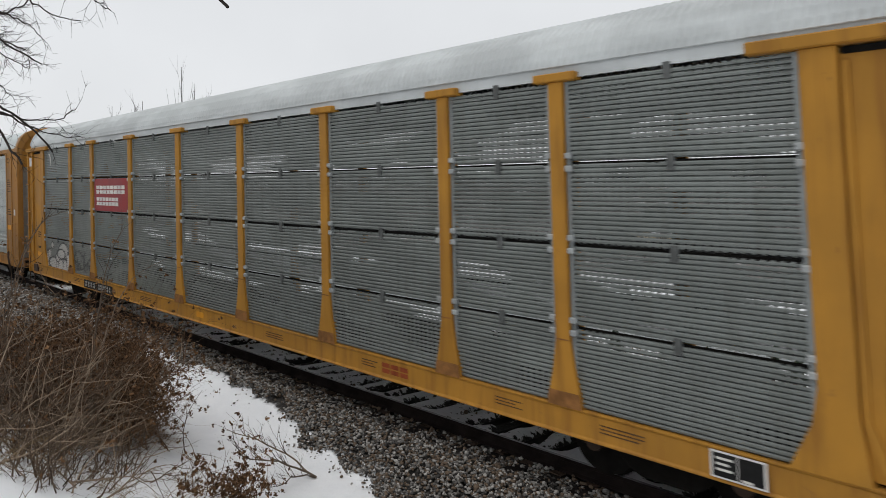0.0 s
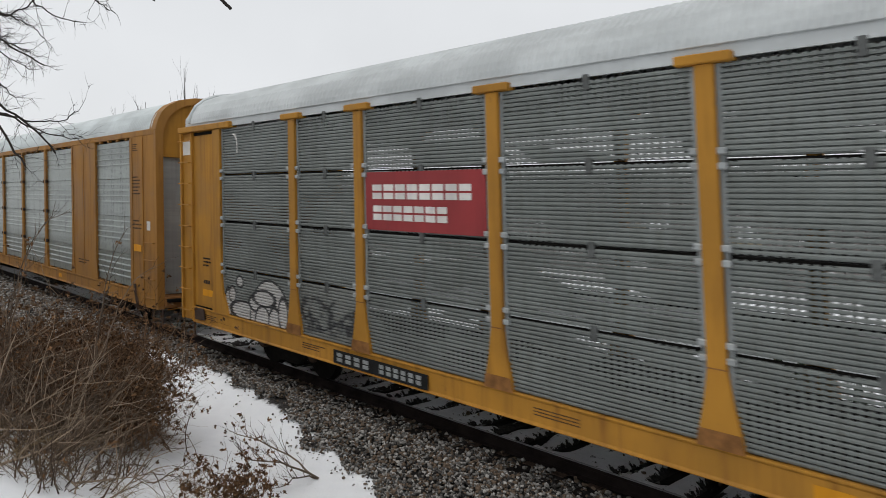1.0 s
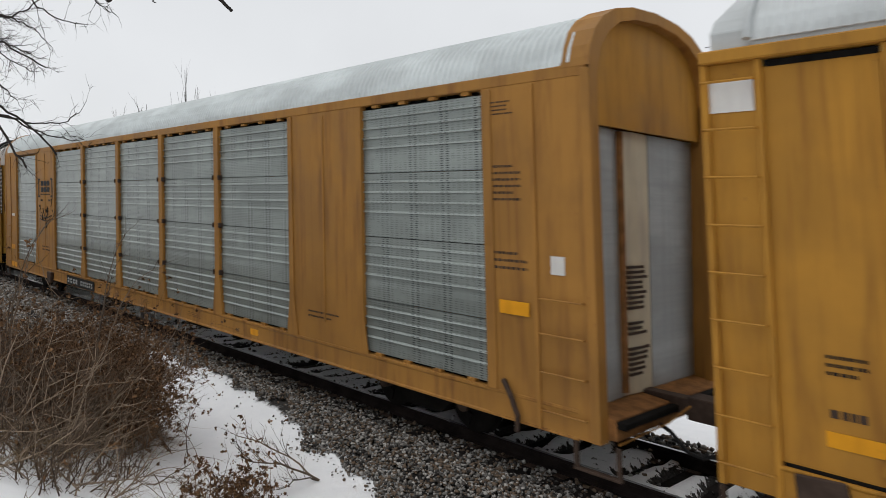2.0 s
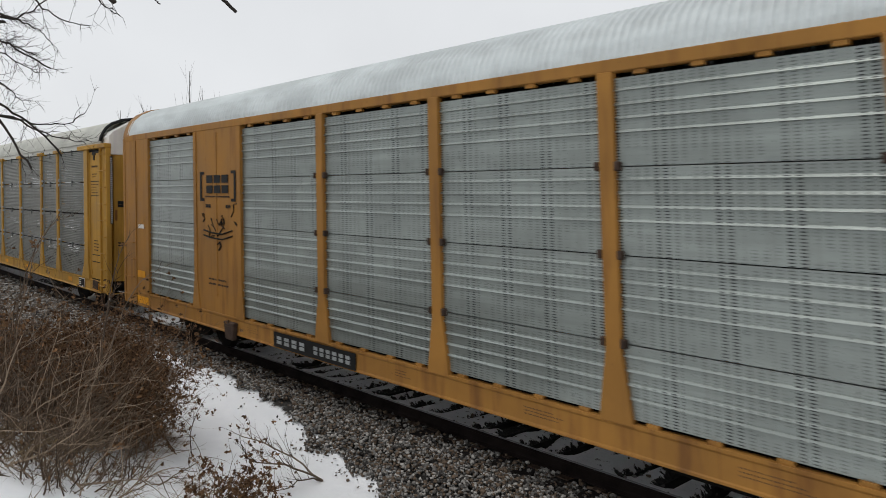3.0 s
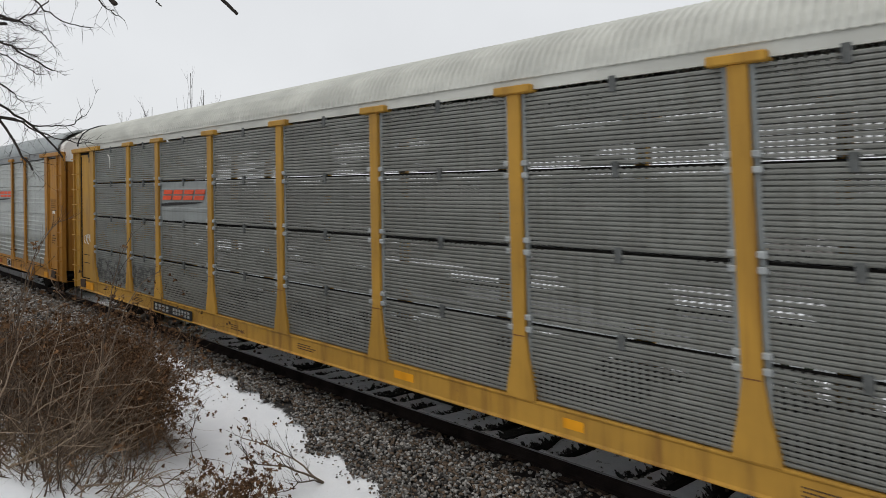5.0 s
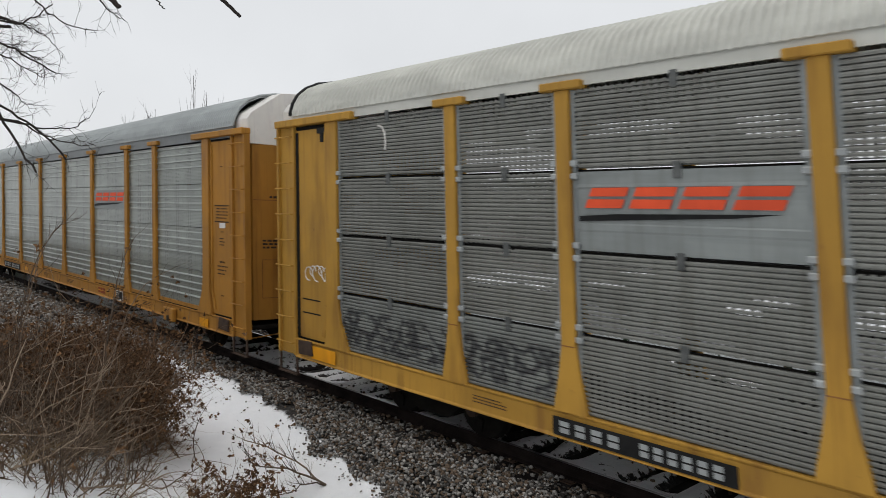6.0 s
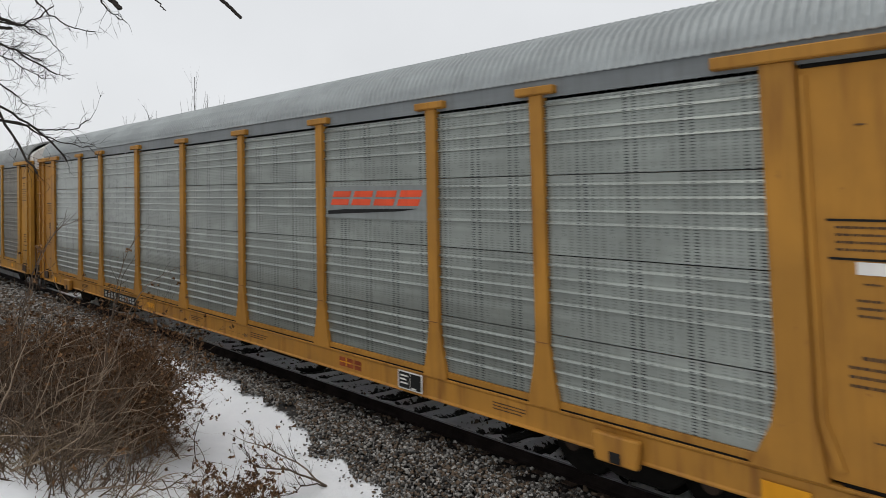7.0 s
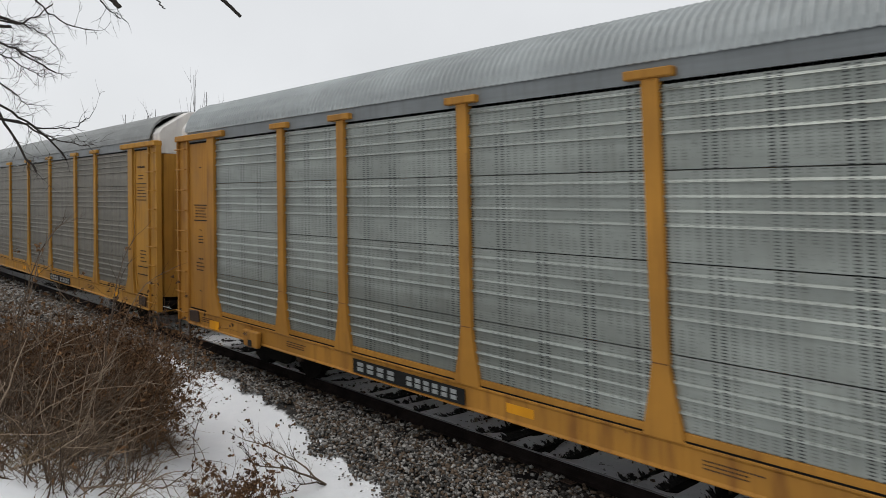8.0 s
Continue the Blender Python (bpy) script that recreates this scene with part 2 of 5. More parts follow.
def ground_material():
    """Snow over dead grass, gravel along the track, an asphalt road beyond it."""
    n = Net("winter_ground")
    x, y, z = n.xyz()
    v = n.co.outputs["Object"]
    broad, fine, mid = n.noise(v, 0.55, 4), n.noise(v, 26, 5, 0.7), n.noise(v, 3.2, 5, 0.65)
    snow = n.mix(mid, (0.76, 0.775, 0.80), (0.90, 0.91, 0.92))
    soil = n.mix(fine, (0.045, 0.034, 0.026), (0.17, 0.13, 0.09))
    grit = n.mix(n.step(fine, 0.3, 0.7), (0.015, 0.014, 0.013), (0.07, 0.065, 0.06))
    # bare soil shows through under the shrubs
    thin = n.math("MULTIPLY", n.step(n.math("ADD", n.math("MULTIPLY", broad, 0.6), n.math("MULTIPLY", mid, 0.5)), 0.60, 0.70), n.math("MULTIPLY", n.step(y, -5.0, -5.6), n.step(x, -9.3, -9.9)))
    spot = n.math("MULTIPLY", n.step(n.math("ADD", fine, n.math("MULTIPLY", mid, 0.35)), 0.88, 0.93), 0.8)
    # dead leaves and grass under the far thicket
    litter = n.math("MULTIPLY", n.math("MAXIMUM", n.math("MULTIPLY", n.step(x, -14.3, -15.0), n.step(y, -1.8, -2.1)), n.math("MULTIPLY", n.step(x, -10.2, -11.2), n.step(y, -3.4, -3.8))), n.step(mid, 0.30, 0.42))
    litter = n.math("MULTIPLY", litter, n.math("MULTIPLY", n.step(x, -62, -50), n.step(y, -8.5, -7.0)))
    c = n.mix(n.math("MAXIMUM", thin, litter), snow, soil)
    c = n.mix(spot, c, soil)
    # the gravel bed, with a ragged edge
    slope = n.math("MULTIPLY", n.math("MAXIMUM", n.math("MINIMUM", n.math("ADD", x, 10.3), 4.0), -8.0), 0.11)
    edge = n.math("ADD", n.math("ADD", y, n.math("MULTIPLY", n.math("SUBTRACT", mid, 0.5), 0.9)), slope)
    bed = n.math("MULTIPLY", n.step(edge, -2.0, -1.8), n.step(y, 2.7, 2.4))
    far_bed = n.math("MULTIPLY", n.step(n.math("ADD", x, n.math("MULTIPLY", mid, 1.5)), -16.0, -17.0), n.math("MULTIPLY", n.step(n.math("ADD", y, mid), -3.5, -3.1), n.step(y, 2.7, 2.4)))
    bed = n.math("MAXIMUM", bed, far_bed)
    drift = n.math("MULTIPLY", n.step(n.math("ADD", z, n.math("ADD", n.math("MULTIPLY", n.math("SUBTRACT", fine, 0.5), 0.16), n.math("MULTIPLY", n.math("SUBTRACT", n.noise(v, 9, 4), 0.5), 0.30))), -0.165, -0.14),
                   n.math("MULTIPLY", n.step(y, -0.74, -0.70), n.step(y, 0.75, 0.65)))
    c = n.mix(bed, c, n.mix(drift, grit, n.mix(n.math("MULTIPLY", fine, mid), (0.92, 0.93, 0.94), (0.55, 0.55, 0.55))))
    road = n.math("MULTIPLY", n.step(y, 22.0, 22.6), n.step(y, 38.5, 38.0))
    c = n.mix(road, c, n.mix(mid, (0.17, 0.17, 0.175), (0.27, 0.27, 0.28)))
    wood = n.math("MULTIPLY", n.step(y, 42, 60), n.step(n.noise(v, 0.12, 4), 0.30, 0.42))
    c = n.mix(wood, c, n.mix(mid, (0.10, 0.09, 0.085), (0.21, 0.19, 0.18)))
    return n.done(c, 0.85, 0, n.math("ADD", fine, n.math("MULTIPLY", mid, 2.0)), 0.35, 0.03, 0.08)


GROUND = ground_material()


# ---- mesh building ----
class Mesh:
    def __init__(self):
        self.v, self.f = [], []

    def add(self, verts, faces):
        k = len(self.v)
        self.v += [tuple(p) for p in verts]
        self.f += [tuple(i + k for i in q) for q in faces]
        return self

    def box(self, x0, x1, y0, y1, z0, z1):
        return self.add([(x, y, z) for x in (x0, x1) for y in (y0, y1) for z in (z0, z1)],
                        [(0, 1, 3, 2), (4, 6, 7, 5), (0, 4, 5, 1), (2, 3, 7, 6), (0, 2, 6, 4), (1, 5, 7, 3)])

    def slab(self, outline, axis, a, b):
        """A polygon, given in the two other axes in order, drawn out from a to b along axis."""
        def at(p, h):
            q = list(p)
            q.insert(axis, h)
            return q
        n = len(outline)
        return self.add([at(p, a) for p in outline] + [at(p, b) for p in outline],
                        [tuple(range(n)), tuple(range(2 * n - 1, n - 1, -1))] + [(i, (i + 1) % n, n + (i + 1) % n, n + i) for i in range(n)])

    def tube(self, path, radii, n=5):
        path = [Vector(p) for p in path]
        if isinstance(radii, (int, float)):
            radii = [radii] * len(path)
        ring, k = [], len(path)
        for i, p in enumerate(path):
            d = (path[min(i + 1, k - 1)] - path[max(i - 1, 0)]).normalized()
            u = d.cross(Vector((0.31, 0.17, 0.93))).normalized()
            w = d.cross(u)
            ring += [p + radii[i] * (u * math.cos(2 * math.pi * j / n) + w * math.sin(2 * math.pi * j / n)) for j in range(n)]
        faces = [(i * n + j, i * n + (j + 1) % n, (i + 1) * n + (j + 1) % n, (i + 1) * n + j) for i in range(k - 1) for j in range(n)]
        return self.add(ring, faces + [tuple(range(n - 1, -1, -1)), tuple(range((k - 1) * n, k * n))])

    def wheel(self, rings, y_axis_n=28):
        """Turned about the y axis: rings of (y, radius)."""
        n = y_axis_n
        verts = [(r * math.cos(2 * math.pi * j / n), y, r * math.sin(2 * math.pi * j / n)) for y, r in rings for j in range(n)]
        k = len(rings)
        faces = [(i * n + j, i * n + (j + 1) % n, (i + 1) * n + (j + 1) % n, (i + 1) * n + j) for i in range(k - 1) for j in range(n)]
        return self.add(verts, faces + [tuple(range(n)), tuple(range(k * n - 1, (k - 1) * n - 1, -1))])

    def made(self, name, material, bevel=0.0, smooth=False, fix=True):
        me = bpy.data.meshes.new(name)
        me.from_pydata(self.v, [], self.f)
        if fix or bevel:
            bm = bmesh.new()
            bm.from_mesh(me)
            bmesh.ops.recalc_face_normals(bm, faces=bm.faces)
            if bevel:
                bmesh.ops.bevel(bm, geom=bm.edges[:], offset=bevel, segments=1, affect="EDGES", clamp_overlap=True)
            bm.to_mesh(me)
            bm.free()
        if smooth:
            me.polygons.foreach_set("use_smooth", [True] * len(me.polygons))
        me.materials.append(material)
        return me


def part(name, me, parent, m=None, label=""):
    ob = new(name, me)
    ob.parent = parent
    if m is not None:
        ob.matrix_local = m
    return tagged(ob, label)


def thing(name, label, category, group="", kind=""):
    return tagged(new(name), label, category, group, kind)


# ---- the ground: one sheet from the bank over the track and the road to the hill ----
def ground_height(x, y):
    def ramp(v, a, b):
        k = np.clip((v - a) / (b - a), 0, 1)
        return k * k * (3 - 2 * k)
    ice = 0.6 * np.sin(2.1 * x + 1.3 * y) + 0.5 * np.sin(4.7 * x - 2.3 * y + 1) + 0.3 * np.sin(9.1 * x + 5 * y) - 0.85 * np.cos(2 * np.pi * (x + 66) / 0.51) + 0.9 * (y < -0.35) + 0.12
    z = -0.27 + (0.055 + 0.115 * ramp(ice, -0.35, 0.45)) * (np.abs(y) < 0.70)
    z = z - 0.30 * ramp(-y, 1.55, 2.5) - 0.55 * ramp(y, 1.6, 3.2)
    z = z + 2.15 * ramp(-y, 2.9, 9.6)
    z = z - 2.2 * ramp(y, 4.5, 16) + 26.0 * ramp(y, 95, 420)
    wild = 0.06 * np.sin(1.7 * x + 0.6 * y) * np.sin(1.1 * y - 0.5 * x) + 0.03 * np.sin(4.1 * x) * np.sin(3.7 * y + x)
    return z + wild * np.where(y < 0, ramp(-y, 2.3, 3.4), ramp(y, 3.0, 6.0))


def build_ground():
    def line(a, b, fine0, fine1, step):
        left = fine0 - np.geomspace(0.3, fine0 - a, 26)[::-1]
        right = fine1 + np.geomspace(0.3, b - fine1, 26)
        return np.concatenate([left, np.arange(fine0, fine1, step), right])
    xs, ys = line(-1600, 1600, -22, 2, 0.10), line(-1500, 1700, -9.5, 4, 0.07)
    gx, gy = np.meshgrid(xs, ys, indexing="ij")
    gz = ground_height(gx, gy)
    verts = np.stack([gx, gy, gz], -1).reshape(-1, 3)
    n, m = len(xs), len(ys)
    k = (np.arange(n - 1)[:, None] * m + np.arange(m - 1)[None]).ravel()
    faces = np.stack([k, k + m, k + m + 1, k + 1], -1)
    me = bpy.data.meshes.new("ground")
    me.from_pydata(verts.tolist(), [], faces.tolist())
    me.polygons.foreach_set("use_smooth", [True] * len(me.polygons))
    me.materials.append(GROUND)
    tagged(new("ground", me), "snow-covered ground with a gravel bed along the track", "ground", kind="structure")


build_ground()


# ---- the track ----
def build_track():
    track = tagged(new("railway_track"), "single railway track with dark ties, ice between the rails", "railway track", kind="structure")
    half = [(-0.07, -0.185), (-0.07, -0.17), (-0.02, -0.15), (-0.009, -0.13), (-0.009, -0.05), (-0.034, -0.036), (-0.036, -0.008), (-0.028, 0.0)]
    prof = half + [(-y, z) for y, z in reversed(half)]
    rail = Mesh().slab(prof, 0, -260, 160).made("rail", RAILSIDE)
    head = Mesh().box(-260, 160, -0.026, 0.026, -0.004, 0.0015).made("rail_head", RAILTOP)
    for y in (-0.7535, 0.7535):
        r = part("rail", rail, track, pose(0, y, 0), "dark steel rail with a worn bright top")
        part("running_surface", head, r, pose(0, 0, 0), "bright worn steel strip")
    rng = random.Random(4)
    ties = [Mesh().box(-0.115, 0.115, -1.3 + rng.uniform(-0.04, 0.04), 1.3, -0.2, 0).made("tie", TIE, 0.012) for _ in range(4)]
    plate = Mesh().box(-0.09, 0.09, -0.18, 0.18, 0, 0.014).made("tie_plate", IRON)
    x = -66.0
    while x < 8:
        t = part("tie", rng.choice(ties), track, pose(x + rng.uniform(-0.03, 0.03), rng.uniform(-0.03, 0.03), -0.199 + rng.uniform(-0.01, 0.006), 0, 0, rng.uniform(-1.2, 1.2)))
        if x > -22:
            for y in (-0.7535, 0.7535):
                part("tie_plate", plate, t, pose(0, y, 0.0))
        x += 0.51


build_track()


def build_ballast():
    """Crushed stone heaped beside and between the ties."""
    rng = np.random.default_rng(11)
    ico = np.array([(0, 0, 1), (0.894, 0, 0.447), (0.276, 0.851, 0.447), (-0.724, 0.526, 0.447), (-0.724, -0.526, 0.447), (0.276, -0.851, 0.447),
                    (0.724, 0.526, -0.447), (-0.276, 0.851, -0.447), (-0.894, 0, -0.447), (-0.276, -0.851, -0.447), (0.724, -0.526, -0.447), (0, 0, -1)])
    tri = np.array([(0, 1, 2), (0, 2, 3), (0, 3, 4), (0, 4, 5), (0, 5, 1), (1, 6, 2), (2, 7, 3), (3, 8, 4), (4, 9, 5), (5, 10, 1),
                    (6, 7, 2), (7, 8, 3), (8, 9, 4), (9, 10, 5), (10, 6, 1), (11, 7, 6), (11, 8, 7), (11, 9, 8), (11, 10, 9), (11, 6, 10)])
    def sow(count, x0, x1, y0, y1, size):
        x = x1 - (x1 - x0) * rng.random(count) ** 1.25
        return x, y0 + (y1 - y0) * rng.random(count), size * (0.65 + 0.7 * rng.random(count))
    beds = [sow(52000, -26, 1, -2.6, -0.98, 0.0225), sow(1500, -26, 1, -1.0, -0.82, 0.03), sow(2200, -26, 1, -3.0, -2.3, 0.016), sow(900, -22, 1, -0.70, 0.75, 0.025), sow(5000, -24, 1, 0.8, 2.9, 0.036),
            sow(5000, -60, -24, -2.4, -0.8, 0.05), sow(9500, -34, -16, -3.9, -1.2, 0.046)]
    x, y, s = (np.concatenate(c) for c in zip(*beds))
    # ties keep most stones off their tops; drifts of snow bury others
    on_tie = (np.abs(((x + 66.0) % 0.51) - 0.0) < 0.13) | (np.abs(((x + 66.0) % 0.51) - 0.51) < 0.13)
    keep = ~(on_tie & (np.abs(y) < 1.28) & (rng.random(len(x)) < 0.8))
    edge = np.interp(x, [-24, -15, -10.3, -7.2, -4], [-1.5, -1.62, -1.88, -2.45, -2.7]) + 0.08 * np.sin(0.9 * x) + 0.1 * np.sin(2.3 * x + 1) + 0.09 * np.sin(5.7 * x)
    far = (x < -17.0 + 0.6 * np.sin(3 * y)) & (y > -3.5 + 0.2 * np.sin(1.7 * x) + 0.15 * np.sin(4.1 * x))
    keep &= (y > edge) | far | (rng.random(len(x)) < 0.16 * np.exp((y - edge) * 7.0))
    s = np.where((y < edge) & ~far, s * 0.7, s)
    keep &= ~((np.abs(y) < 0.7) & (np.sin(1.9 * x) + np.sin(4.3 * x + 2 * y) > -0.5))
    x, y, s = x[keep], y[keep], s[keep]
    n = len(x)
    z = ground_height(x, y) + s * 0.35 + 0.042 * rng.random(n) + 0.035 * (np.abs(y) < 2.0)
    v = ico[None] * (1 + 0.36 * rng.standard_normal((n, 12, 1)).clip(-1.3, 1.5))
    v = v * (s[:, None, None] * (0.7 + 0.6 * rng.random((n, 1, 3))))
    a = rng.random(n) * 6.283
    ca, sa = np.cos(a)[:, None], np.sin(a)[:, None]
    v = np.stack([v[..., 0] * ca - v[..., 1] * sa, v[..., 0] * sa + v[..., 1] * ca, v[..., 2] * 0.8], -1)
    v += np.stack([x, y, z], -1)[:, None]
    f = (tri[None] + 12 * np.arange(n)[:, None, None]).reshape(-1, 3)
    me = bpy.data.meshes.new("ballast")
    me.vertices.add(12 * n)
    me.vertices.foreach_set("co", v.reshape(-1))
    me.loops.add(f.size)
    me.loops.foreach_set("vertex_index", f.reshape(-1).astype(np.int32))
    me.polygons.add(len(f))
    me.polygons.foreach_set("loop_start", np.arange(0, f.size, 3, dtype=np.int32))
    me.update(calc_edges=True)
    me.materials.append(STONE)
    tagged(new("ballast", me), "grey and brown crushed stone beside the rails", "gravel", kind="stuff")


build_ballast()

# ---- the railway cars: origin over the rail tops at mid-length, x along the track ----
SIDE = -1.53                                    # face of posts and sill on the near side
POSTS = (-9.07, -7.14, -4.28, -1.42, 1.42, 4.28, 7.14, 9.07)
BAYS = [(-11.80, -9.17), (-8.97, -7.24), (-7.04, -4.38), (-4.18, -1.52), (-1.32, 1.32), (1.52, 4.18), (4.38, 7.04), (7.24, 8.97), (9.17, 11.80)]
ROWS = ((0.95, 1.865), (1.905, 2.82), (2.86, 3.775), (3.815, 4.735))   # four rows of panels
FLUTED_ROWS = (1.045, 1.834, 2.798, 3.762, 4.673)
ROOF_HALF = [(-1.518, 4.92), (-1.50, 5.02), (-1.46, 5.16), (-1.36, 5.36), (-1.18, 5.54), (-0.92, 5.68), (-0.55, 5.77), (0.0, 5.81)]
ROOF_LINE = ROOF_HALF + [(-y, z) for y, z in reversed(ROOF_HALF[:-1])]
TURN = pose(0, 0, 0, 0, 0, 180)


def both(name, me, car, x=0.0, z=0.0, label=""):
    """The same part on the near and on the far side of a car."""
    part(name, me, car, pose(x, 0, z), label)
    return part(name, me, car, TURN @ pose(-x, 0, z), label)


def lowered(k):
    """The roof's line, with its rise above the eaves scaled by k."""
    return [(y, 4.92 + (z - 4.92) * k) for y, z in ROOF_LINE]


def roof_mesh(length, material, rib=0.013, pitch=0.107, rise=1.0):
    """A sheet with ribs that run over it from side to side, and an underside."""
    n = int(round(2 * length / pitch)) * 4
    m = Mesh()
    line = lowered(rise)
    k = len(line)
    shape = (0, 0, 1, 1)
    for low in (0, 1):
        for i in range(n + 1):
            x = -length + 2 * length * i / n
            lift = rib * shape[i % 4] - 0.03 * low
            for j, (y, z) in enumerate(line):
                g = 0.25 if j in (0, k - 1) else 1.0
                m.v.append((x, y * (1 + g * lift / 1.6), z + lift * g))
    def q(low, i, j):
        return low * (n + 1) * k + i * k + j
    for low in (0, 1):
        for i in range(n):
            for j in range(k - 1):
                m.f.append((q(low, i, j), q(low, i + 1, j), q(low, i + 1, j + 1), q(low, i, j + 1)))
    for i in range(n):
        for j in (0, k - 1):
            m.f.append((q(0, i, j), q(0, i + 1, j), q(1, i + 1, j), q(1, i, j)))
    for j in range(k - 1):
        for i in (0, n):
            m.f.append((q(0, i, j), q(0, i, j + 1), q(1, i, j + 1), q(1, i, j)))
    return m.made("roof", material)


def ribbed(width, z0, z1, material):
    """A perforated panel of narrow ribs, origin at its middle."""
    count = 17
    m, h = Mesh(), (z1 - z0) / count
    prof = []
    for i in range(count):
        b = i * h - (z1 - z0) / 2
        prof += [(-1.456, b), (-1.456, b + 0.19 * h), (-1.486, b + 0.25 * h), (-1.491, b + 0.66 * h), (-1.487, b + 0.95 * h)]
    prof.append((-1.450, (z1 - z0) / 2))
    w = width / 2
    m.v = [(x, y, z) for x in (-w, w) for y, z in prof]
    k = len(prof)
    m.f = [(i, i + 1, k + i + 1, k + i) for i in range(k - 1)]
    return m.made("panel", material, fix=False)


def fluted(width, z0, z1, material):
    """A galvanised panel: four long ribs above a flat strip, which the lowest row lacks; origin at its middle."""
    c = (z1 - z0) / 2
    base = -c if z0 > 1.5 else c - 0.967
    prof = [(-1.455, -c), (-1.478, -c + 0.004)]
    if base + 0.212 > -c + 0.01:
        prof.append((-1.478, base + 0.212))
    for b in (0.385, 0.536, 0.688, 0.845):
        b += base
        prof += [(-1.473, b - 0.085), (-1.473, b - 0.017), (-1.501, b - 0.014), (-1.486, b + 0.014), (-1.474, b + 0.018)]
    prof += [(-1.478, c - 0.004), (-1.455, c)]
    w, m, k = width / 2, Mesh(), len(prof)
    m.v = [(x, y, z) for x in (-w, w) for y, z in prof]
    m.f = [(i, i + 1, k + i + 1, k + i) for i in range(k - 1)]
    return m.made("panel", material, fix=False)


def shallow(width, z0, z1, material):
    """An unperforated sheet with a few shallow folds, origin at its middle."""
    c = (z1 - z0) / 2
    prof = [(-1.455, -c), (-1.484, -c + 0.004), (-1.484, -c * 0.52), (-1.490, -c * 0.47), (-1.490, -c * 0.33), (-1.482, -c * 0.29), (-1.482, c * 0.55), (-1.490, c * 0.60), (-1.484, c * 0.68), (-1.484, c - 0.004), (-1.455, c)]
    w, m, k = width / 2, Mesh(), len(prof)
    m.v = [(x, y, z) for x in (-w, w) for y, z in prof]
    m.f = [(i, i + 1, k + i + 1, k + i) for i in range(k - 1)]
    return m.made("panel", material, fix=False)


def post_mesh(material, width=0.2, flare=0.47, top=4.735):
    w, f = width / 2, flare / 2
    m = Mesh().slab([(-f, 0.93), (f, 0.93), (f * 0.93, 1.06), (w + 0.05, 1.38), (w, 1.72), (w, top), (-w, top), (-w, 1.72), (-w - 0.05, 1.38), (-f * 0.93, 1.06)], 1, SIDE - 0.012, -1.42)
    return m.made("post", material, 0.008)


def marks(car, name, x, z, wide, high, rows, material, y=SIDE - 0.004, fill=0.8, seed=1, label="", slant=0.0):
    """Rows of plain bars where small writing stands."""
    rng, m = random.Random(seed), Mesh()
    step = high / rows
    for r in range(rows):
        zz, u = z + high / 2 - (r + 0.5) * step, x - wide / 2
        end = x + wide / 2 - rng.choice((0, 0, 0.12, 0.25)) * wide
        while u < end:
            w = min(rng.uniform(0.35, 1.0) * step, end - u)
            m.slab([(u - slant, zz - 0.36 * step * fill), (u + w * 0.72 - slant, zz - 0.36 * step * fill), (u + w * 0.72 + slant, zz + 0.36 * step * fill), (u + slant, zz + 0.36 * step * fill)], 1, y - 0.003, y)
            u += w
    return tagged(part(name, m.made(name, material), car, None, label), kind="stuff")


def letters(car, name, x, z, wide, high, count, material, y, slant=0.0, label="", fill=0.84):
    """A pair of plain bars for each character of a mark."""
    step = wide / count
    for i in range(count):
        a, b = x - wide / 2 + step * (i + 0.07), x - wide / 2 + step * (i + 0.07 + fill)
        m = Mesh()
        for low, top in ((-0.5, -0.07), (0.07, 0.5)):
            m.slab([(u + slant * v * high, z + v * high) for u, v in ((a, low), (b, low), (b, top), (a, top))], 1, y - 0.004, y)
        part(name, m.made(name, material), car, None, label)


def plate(car, name, x0, x1, z0, z1, material, y=SIDE - 0.004, label="", thick=0.006):
    return part(name, Mesh().box(x0, x1, y - thick, y, z0, z1).made(name, material), car, None, label)


WHEEL = Mesh().wheel([(-0.07, 0.10), (-0.068, 0.36), (-0.06, 0.445), (0.03, 0.457), (0.042, 0.482), (0.068, 0.482), (0.07, 0.38), (0.03, 0.34), (0.03, 0.16), (0.07, 0.12), (0.07, 0.1)]).made("wheel", IRON)
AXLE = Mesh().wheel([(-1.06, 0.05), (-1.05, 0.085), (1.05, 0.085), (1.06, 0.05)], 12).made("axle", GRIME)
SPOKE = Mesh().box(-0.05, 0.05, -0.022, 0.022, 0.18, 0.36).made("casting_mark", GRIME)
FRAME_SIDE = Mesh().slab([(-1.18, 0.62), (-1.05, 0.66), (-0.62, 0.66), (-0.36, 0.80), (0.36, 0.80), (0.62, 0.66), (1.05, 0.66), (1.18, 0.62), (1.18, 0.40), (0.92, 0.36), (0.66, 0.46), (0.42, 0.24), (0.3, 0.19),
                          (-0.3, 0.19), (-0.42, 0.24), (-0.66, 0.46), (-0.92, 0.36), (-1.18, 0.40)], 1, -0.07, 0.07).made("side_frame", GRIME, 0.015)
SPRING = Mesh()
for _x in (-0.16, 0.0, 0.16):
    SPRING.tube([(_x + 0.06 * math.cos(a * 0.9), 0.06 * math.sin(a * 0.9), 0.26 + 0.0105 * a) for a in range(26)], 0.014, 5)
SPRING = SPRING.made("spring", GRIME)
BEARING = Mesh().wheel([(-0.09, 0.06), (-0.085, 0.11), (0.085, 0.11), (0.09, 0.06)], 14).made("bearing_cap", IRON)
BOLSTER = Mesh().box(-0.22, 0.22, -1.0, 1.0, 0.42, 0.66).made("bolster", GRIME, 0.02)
WHEELSETS = []


